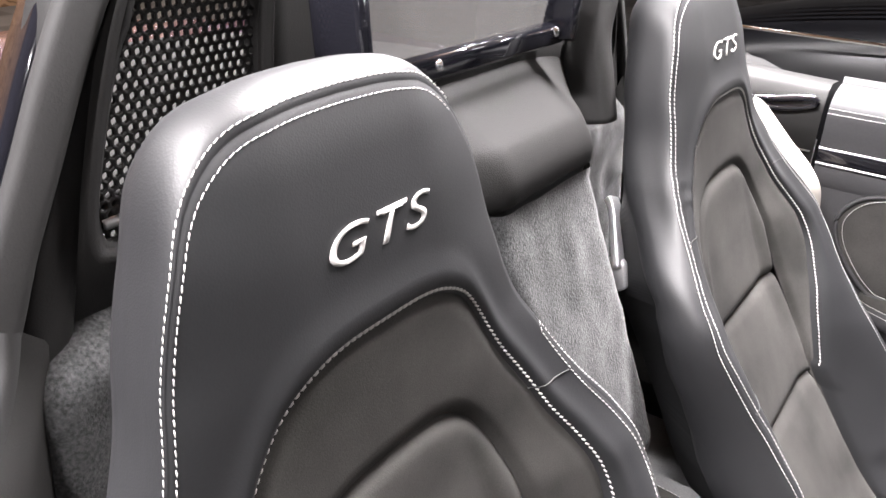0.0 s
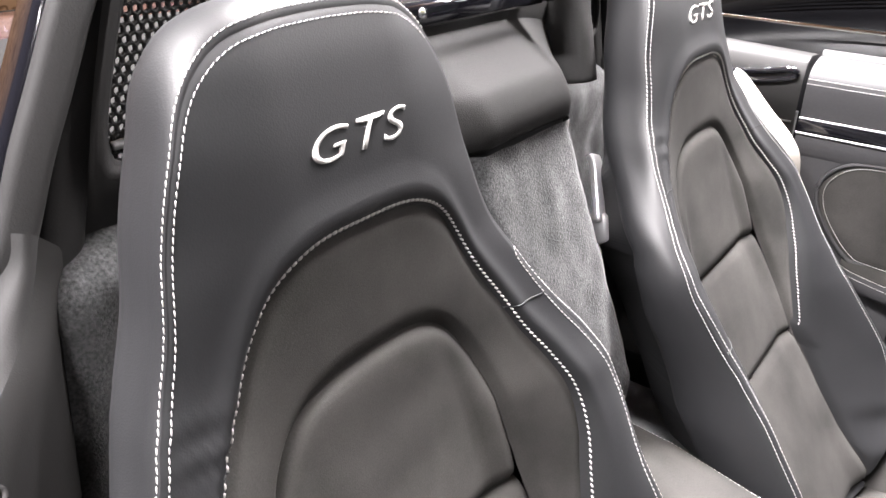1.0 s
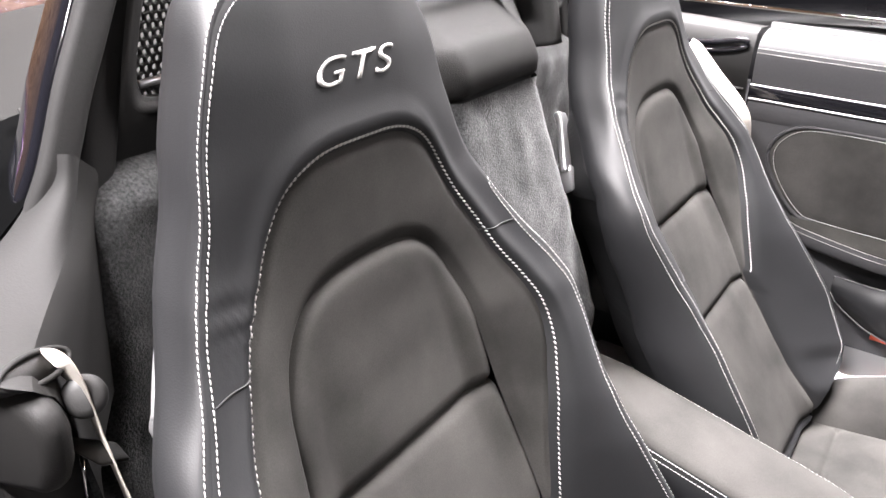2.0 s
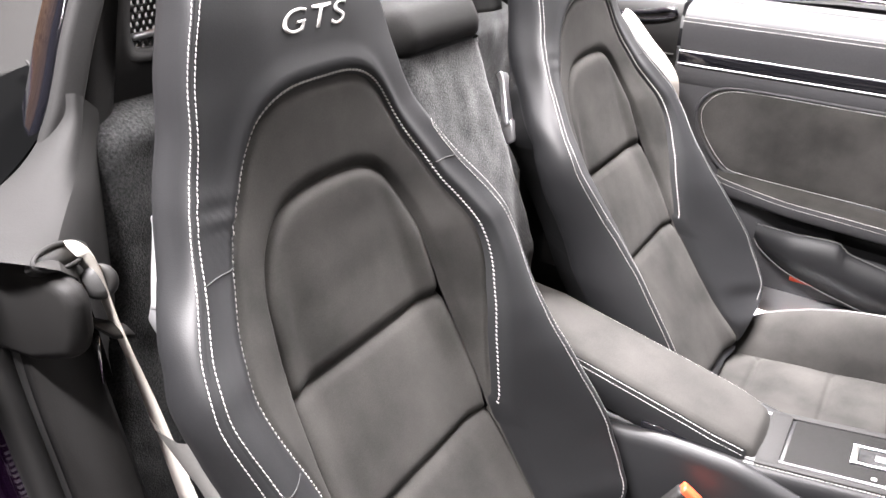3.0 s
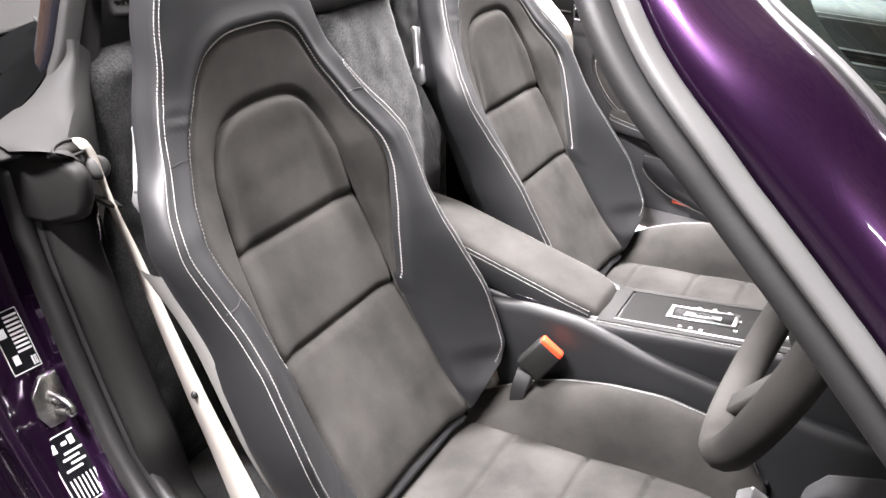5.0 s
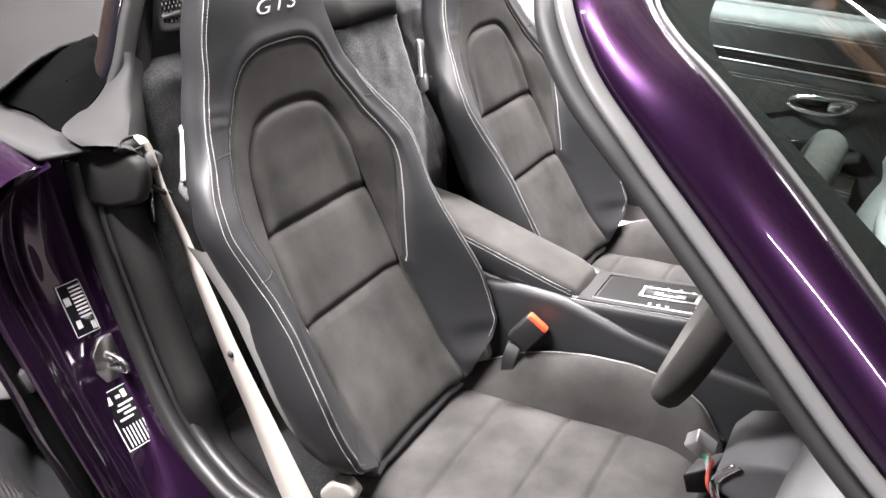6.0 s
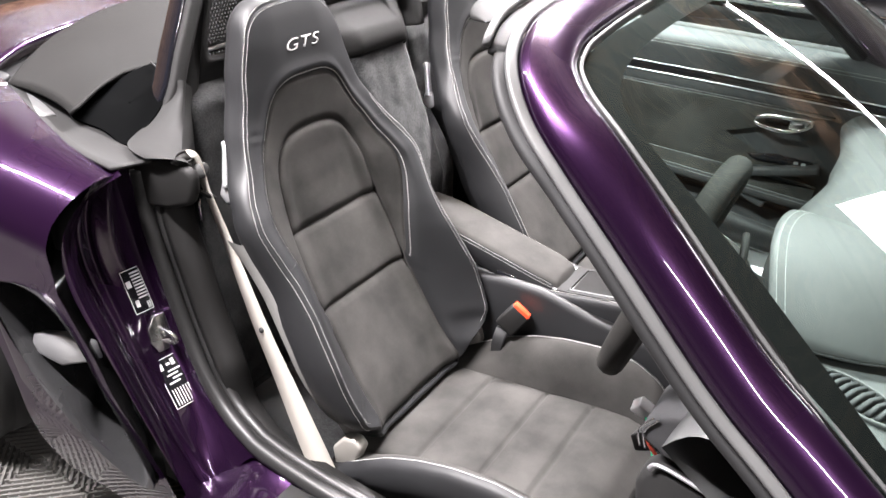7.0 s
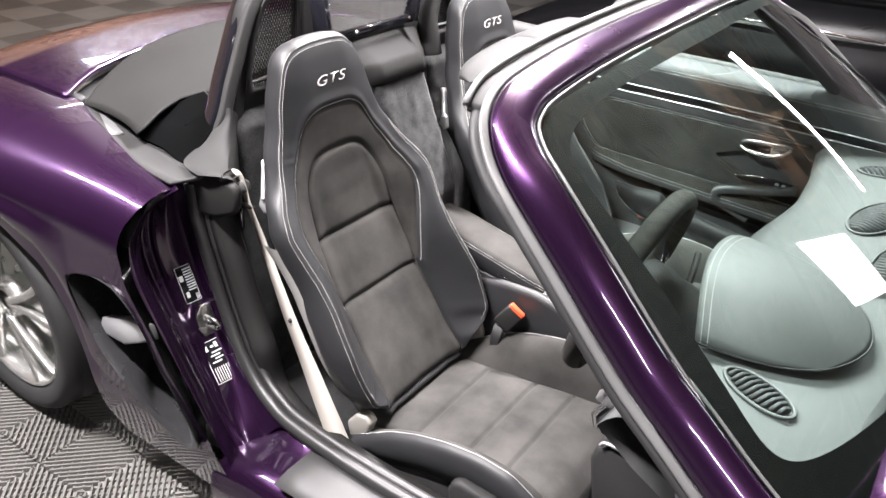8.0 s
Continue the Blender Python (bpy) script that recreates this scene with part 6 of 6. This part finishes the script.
ins = part("insert", grid(rows), suede, door, "dark grey suede insert")
part("insert_piping", sweep([(q[0], 0.745, q[1]) for q in lo], ring(0.0035, 8)), leather_soft, ins, "grey piping")
part("insert_stitching", stitches([Vector((mid[0] + (q[0] - mid[0]) * 0.975, 0.7425, mid[1] + (q[1] - mid[1]) * 0.95)) for q in lo], [Vector((0, -1, 0))] * len(lo)), thread, ins, "white seam thread")
# armrest
AX = np.linspace(-0.06, 0.62, 40)
rows = []
for x in AX:
    k = min(max((x + 0.06) / 0.16, 0), 1) ** 0.6
    z = 0.556 - 0.03 * (x + 0.03) / 0.6
    d = 0.052 * k
    rows.append([(x, 0.757, z + 0.012), (x, 0.752 - d * 0.3, z + 0.008), (x, 0.748 - d * 0.8, z + 0.002), (x, 0.746 - d, z - 0.006), (x, 0.746 - d, z - 0.014), (x, 0.748 - d, z - 0.035), (x, 0.752 - d * 0.7, z - 0.045), (x, 0.760, z - 0.048)])
arm = part("door_armrest", grid(rows), suede, door, "dark grey suede armrest")
rows2 = [[(r[3][0], r[3][1] - 0.002, r[3][2] - 0.001), (r[4][0], r[4][1] - 0.003, r[4][2] - 0.002), (r[5][0], r[5][1] - 0.003, r[5][2]), (r[6][0], r[6][1] - 0.002, r[6][2] - 0.001)] for r in rows]
part("armrest_edge", grid(rows2), leather_soft, arm, "black leather armrest edge")
part("armrest_stitching", stitches([Vector(r[0]) + Vector((0, -0.001, 0.001)) for r in rows2], [Vector((0, -1, 1))] * 40), thread, arm, "white seam thread")
part("armrest_stitching", stitches([Vector(r[1]) + Vector((0, -0.0005, 0)) for r in rows2], [Vector((0, -1, 0.3))] * 40), thread, arm, "white seam thread")
# a thin black strip paints the shade of the gap below
part("armrest_gap", grid([[(x, 0.752, 0.505 - 0.03 * (x + 0.03) / 0.6), (x, 0.756, 0.47 - 0.03 * (x + 0.03) / 0.6)] for x in np.linspace(0.2, 0.62, 12)]), rubber, door, "black strip standing in for the shaded gap under the armrest", solid=0.004)
# door pocket
pock = smooth_line([(0.045, 0.438), (0.13, 0.448), (0.205, 0.452), (0.225, 0.442), (0.25, 0.430), (0.40, 0.402), (0.60, 0.375), (0.75, 0.35)], 5)
rows = []
for q in pock:
    x, zt = q[0], q[1] + 0.045 * (1 if True else 0)
    zb = 0.425 - 0.09 * min(max((x - 0.045) / 0.25, 0), 1) ** 0.6 - 0.05 * max(0, x - 0.3)
    zt = q[1] + 0.02
    k = min(max((x - 0.045) / 0.08, 0), 1)
    rows.append([(x, 0.752 - 0.03 * k, zt), (x, 0.742 - 0.035 * k, zt - 0.01), (x, 0.742 - 0.04 * k, (zt + zb) / 2), (x, 0.752 - 0.03 * k, zb), (x, 0.765, zb - 0.004)])
pk = part("door_pocket", grid(rows), leather, door, "black leather door pocket")
part("pocket_edge", sweep([Vector(r[0]) + Vector((0, -0.002, 0.001)) for r in rows], ring(0.0014, 6)), seal_grey, pk, "grey edge piping")
part("pocket_edge", sweep([Vector(r[3]) + Vector((0, -0.002, -0.001)) for r in rows], ring(0.0012, 6)), seal_grey, pk, "grey edge piping")
part("door_reflector", box(0.135, 0.20, 0.752, 0.764, 0.345, 0.357), orange, door, "small red reflector", bevel=0.003)
# chrome opener
hb = smooth_line([(0.425, 0.728, 0.703), (0.435, 0.715, 0.718), (0.47, 0.708, 0.728), (0.52, 0.708, 0.730), (0.565, 0.712, 0.732), (0.572, 0.716, 0.722), (0.55, 0.718, 0.702), (0.51, 0.716, 0.690), (0.47, 0.716, 0.690), (0.435, 0.722, 0.695)], 6, closed=True)
hd2 = part("door_handle", sweep(hb, ring(0.006, 8), up=(0, 1, 0), closed=True), chrome, door, "chrome door opener")
part("handle_cup", slab([(0.44, 0.738, 0.705), (0.47, 0.738, 0.722), (0.52, 0.738, 0.724), (0.53, 0.738, 0.71), (0.50, 0.738, 0.696), (0.46, 0.738, 0.696)], (0, 0.01, 0)), gloss_black, hd2, "dark handle recess")
part("handle_flap", slab([(0.518, 0.712, 0.724), (0.565, 0.712, 0.729), (0.566, 0.714, 0.716), (0.548, 0.714, 0.700), (0.515, 0.712, 0.700)], (0, 0.008, 0)), chrome, hd2, "chrome opener flap", bevel=0.003)
# grab handle
part("grab_handle", sweep(smooth_line([(0.62, 0.735, 0.598), (0.52, 0.720, 0.575), (0.43, 0.705, 0.560), (0.395, 0.700, 0.545), (0.40, 0.705, 0.52), (0.44, 0.715, 0.495), (0.50, 0.725, 0.47)], 6), rounded(0.028, 0.034, 0.010), up=(0, 1, 0)), leather_soft, door, "grey padded grab handle")
part("switch_panel", slab([(0.42, 0.735, 0.60), (0.50, 0.735, 0.615), (0.60, 0.735, 0.612), (0.60, 0.735, 0.595), (0.45, 0.735, 0.585)], (0, 0.01, 0)), gloss_black, door, "dark switch panel", bevel=0.004)
for k in range(2):
    part("switch", box(0.55 + 0.02 * k, 0.562 + 0.02 * k, 0.728, 0.736, 0.60, 0.607), silver, door, bevel=0.002)

# far pillar trim with the belt slot and far sill
trim = thing("pillar_trim_panel", (-0.35, 0.75, 0.3), "dark plastic pillar trim beside the far seat", "trim panel")
rows = []
for x in np.linspace(-0.46, -0.195, 14):
    k = (x + 0.46) / 0.265
    rows.append([(x, 0.83, 0.90 + 0.008 * (1 - k)), (x, 0.775, 0.905 + 0.008 * (1 - k)), (x, 0.752, 0.895), (x, 0.745, 0.86), (x, 0.748, 0.80), (x, 0.755, 0.78), (x, 0.76, 0.5), (x, 0.77, 0.2)])
part("trim_cover", grid(rows), plastic, trim, "dark plastic cover")
part("slot", sweep(smooth_line([(-0.33, 0.742, 0.862), (-0.27, 0.742, 0.872), (-0.215, 0.742, 0.883), (-0.212, 0.742, 0.870), (-0.27, 0.742, 0.856)], 5, closed=True), ring(0.006, 6), closed=True), gloss_black, trim, "black belt slot")
part("trim_line", sweep([(-0.45, 0.746, 0.792), (-0.2, 0.746, 0.792)], ring(0.002, 5)), seal_grey, trim)
part("far_sill", grid([[(x, 0.62, 0.262), (x, 0.64, 0.30), (x, 0.70, 0.312), (x, 0.78, 0.305)] for x in np.linspace(-0.3, 1.1, 20)]), silver, trim, "pale worn sill cover")

# ---- labels on the shut face ----
def sticker(z, f, w, h, turn, rows_spec, label, dark):
    """A small printed label lying on the shut face."""
    i = min(range(len(rows_face[10])), key=lambda j: abs(rows_face[10][j][2] - z))
    c = on_face(i, f)
    along = (on_face(max(i - 2, 0), f) - on_face(i + 2, f)).normalized()
    across = (on_face(i, f - 0.08) - on_face(i, f + 0.08)).normalized()
    n = along.cross(across).normalized()
    if n.y > 0:
        n = -n
    across = n.cross(along).normalized()
    if across.x < 0:
        across = -across
    base = c + n * 0.004
    t = thing("label_sticker", tuple(base), label, "label", "labels on the shut face")
    BASE[t.name] = base

    def rect(a0, a1, b0, b1, lift):
        return [base + across * a + along * b + n * lift for a, b in ((a0, b0), (a1, b0), (a1, b1), (a0, b1))]
    part("backing", slab(rect(-w / 2, w / 2, -h / 2, h / 2, 0), n * 0.001), dark, t, smooth=False)
    for a0, a1, b0, b1 in rows_spec:
        part("bar", slab(rect(a0 * w / 2, a1 * w / 2, b0 * h / 2, b1 * h / 2, 0.0012), n * 0.0004), paper_white, t, smooth=False)
    return t


frame_bars = [(-0.98, 0.98, 0.95, 0.98), (-0.98, 0.98, -0.98, -0.95), (-0.98, -0.92, -0.98, 0.98), (0.92, 0.98, -0.98, 0.98)]
bars1 = frame_bars + [(-0.1, 0.85, 0.75 - 0.14 * k, 0.82 - 0.14 * k) for k in range(9)] + [(-0.8, -0.3, 0.2, 0.5), (0.5, 0.62, -0.9, -0.6), (0.68, 0.76, -0.9, -0.6), (0.8, 0.85, -0.9, -0.6), (-0.6, -0.2, -0.7, -0.4)]
bars2 = frame_bars + [(-0.7 + 0.22 * k, -0.62 + 0.22 * k, -0.9, -0.25) for k in range(7)] + [(-0.6, 0.3, -0.05, 0.02), (-0.2, 0.6, 0.1, 0.17), (-0.5, 0.4, 0.25, 0.32), (-0.3, 0.7, 0.4, 0.47), (-0.8, -0.5, 0.55, 0.8), (0.2, 0.5, 0.6, 0.85), (-0.2, 0.1, 0.65, 0.75)]
sticker(0.568, 0.235, 0.040, 0.092, 0, bars1, "small black warning label with white print", gloss_black)
sticker(0.385, 0.245, 0.055, 0.108, 0, bars2, "black type label with white bars and print", gloss_black)

# ---- a second car behind, black ----
other = thing("black_car", (0.5, 2.9, 0.0), "glossy black parked car with a louvred panel and chrome trim", "car")
rows = []
for x in np.linspace(-1.6, 3.4, 40):
    k = math.sin(math.pi * min(max((x + 1.6) / 5.0, 0.02), 0.98)) ** 0.3
    rows.append([(x, 2.2, 0.15), (x, 2.15, 0.45), (x, 2.2, 0.72 * k + 0.05), (x, 2.35, 0.86 * k + 0.02), (x, 2.9, 0.92 * k), (x, 3.6, 0.86 * k), (x, 3.85, 0.5), (x, 3.85, 0.15)])
part("body", grid(rows), car_black, other, "glossy black body")
for k in range(7):
    part("louvre", sweep([(-0.9, 2.30 + 0.07 * k, 0.92 + 0.015 * k), (0.2, 2.30 + 0.07 * k, 0.94 + 0.015 * k), (1.4, 2.30 + 0.07 * k, 0.92 + 0.015 * k)], rounded(0.035, 0.012, 0.004), up=(0, -0.4, 1)), car_black, other, "black louvre")
for k in range(1):
    part("chrome_strip", sweep([(-0.9, 2.20, 0.74 + 0.05 * k), (0.3, 2.17, 0.76 + 0.05 * k), (1.5, 2.20, 0.74 + 0.05 * k)], rounded(0.012, 0.014, 0.004)), chrome, other, "chrome strip")
for x in (-0.7, 2.2):
    part("wheel", lathe([(0.0, -0.03), (0.2, -0.02), (0.22, -0.06), (0.32, -0.06), (0.33, 0.0), (0.33, 0.15)], (x, 2.24, 0.33), (0, 1, 0), 32), tyre_rubber, other, "black tyre")
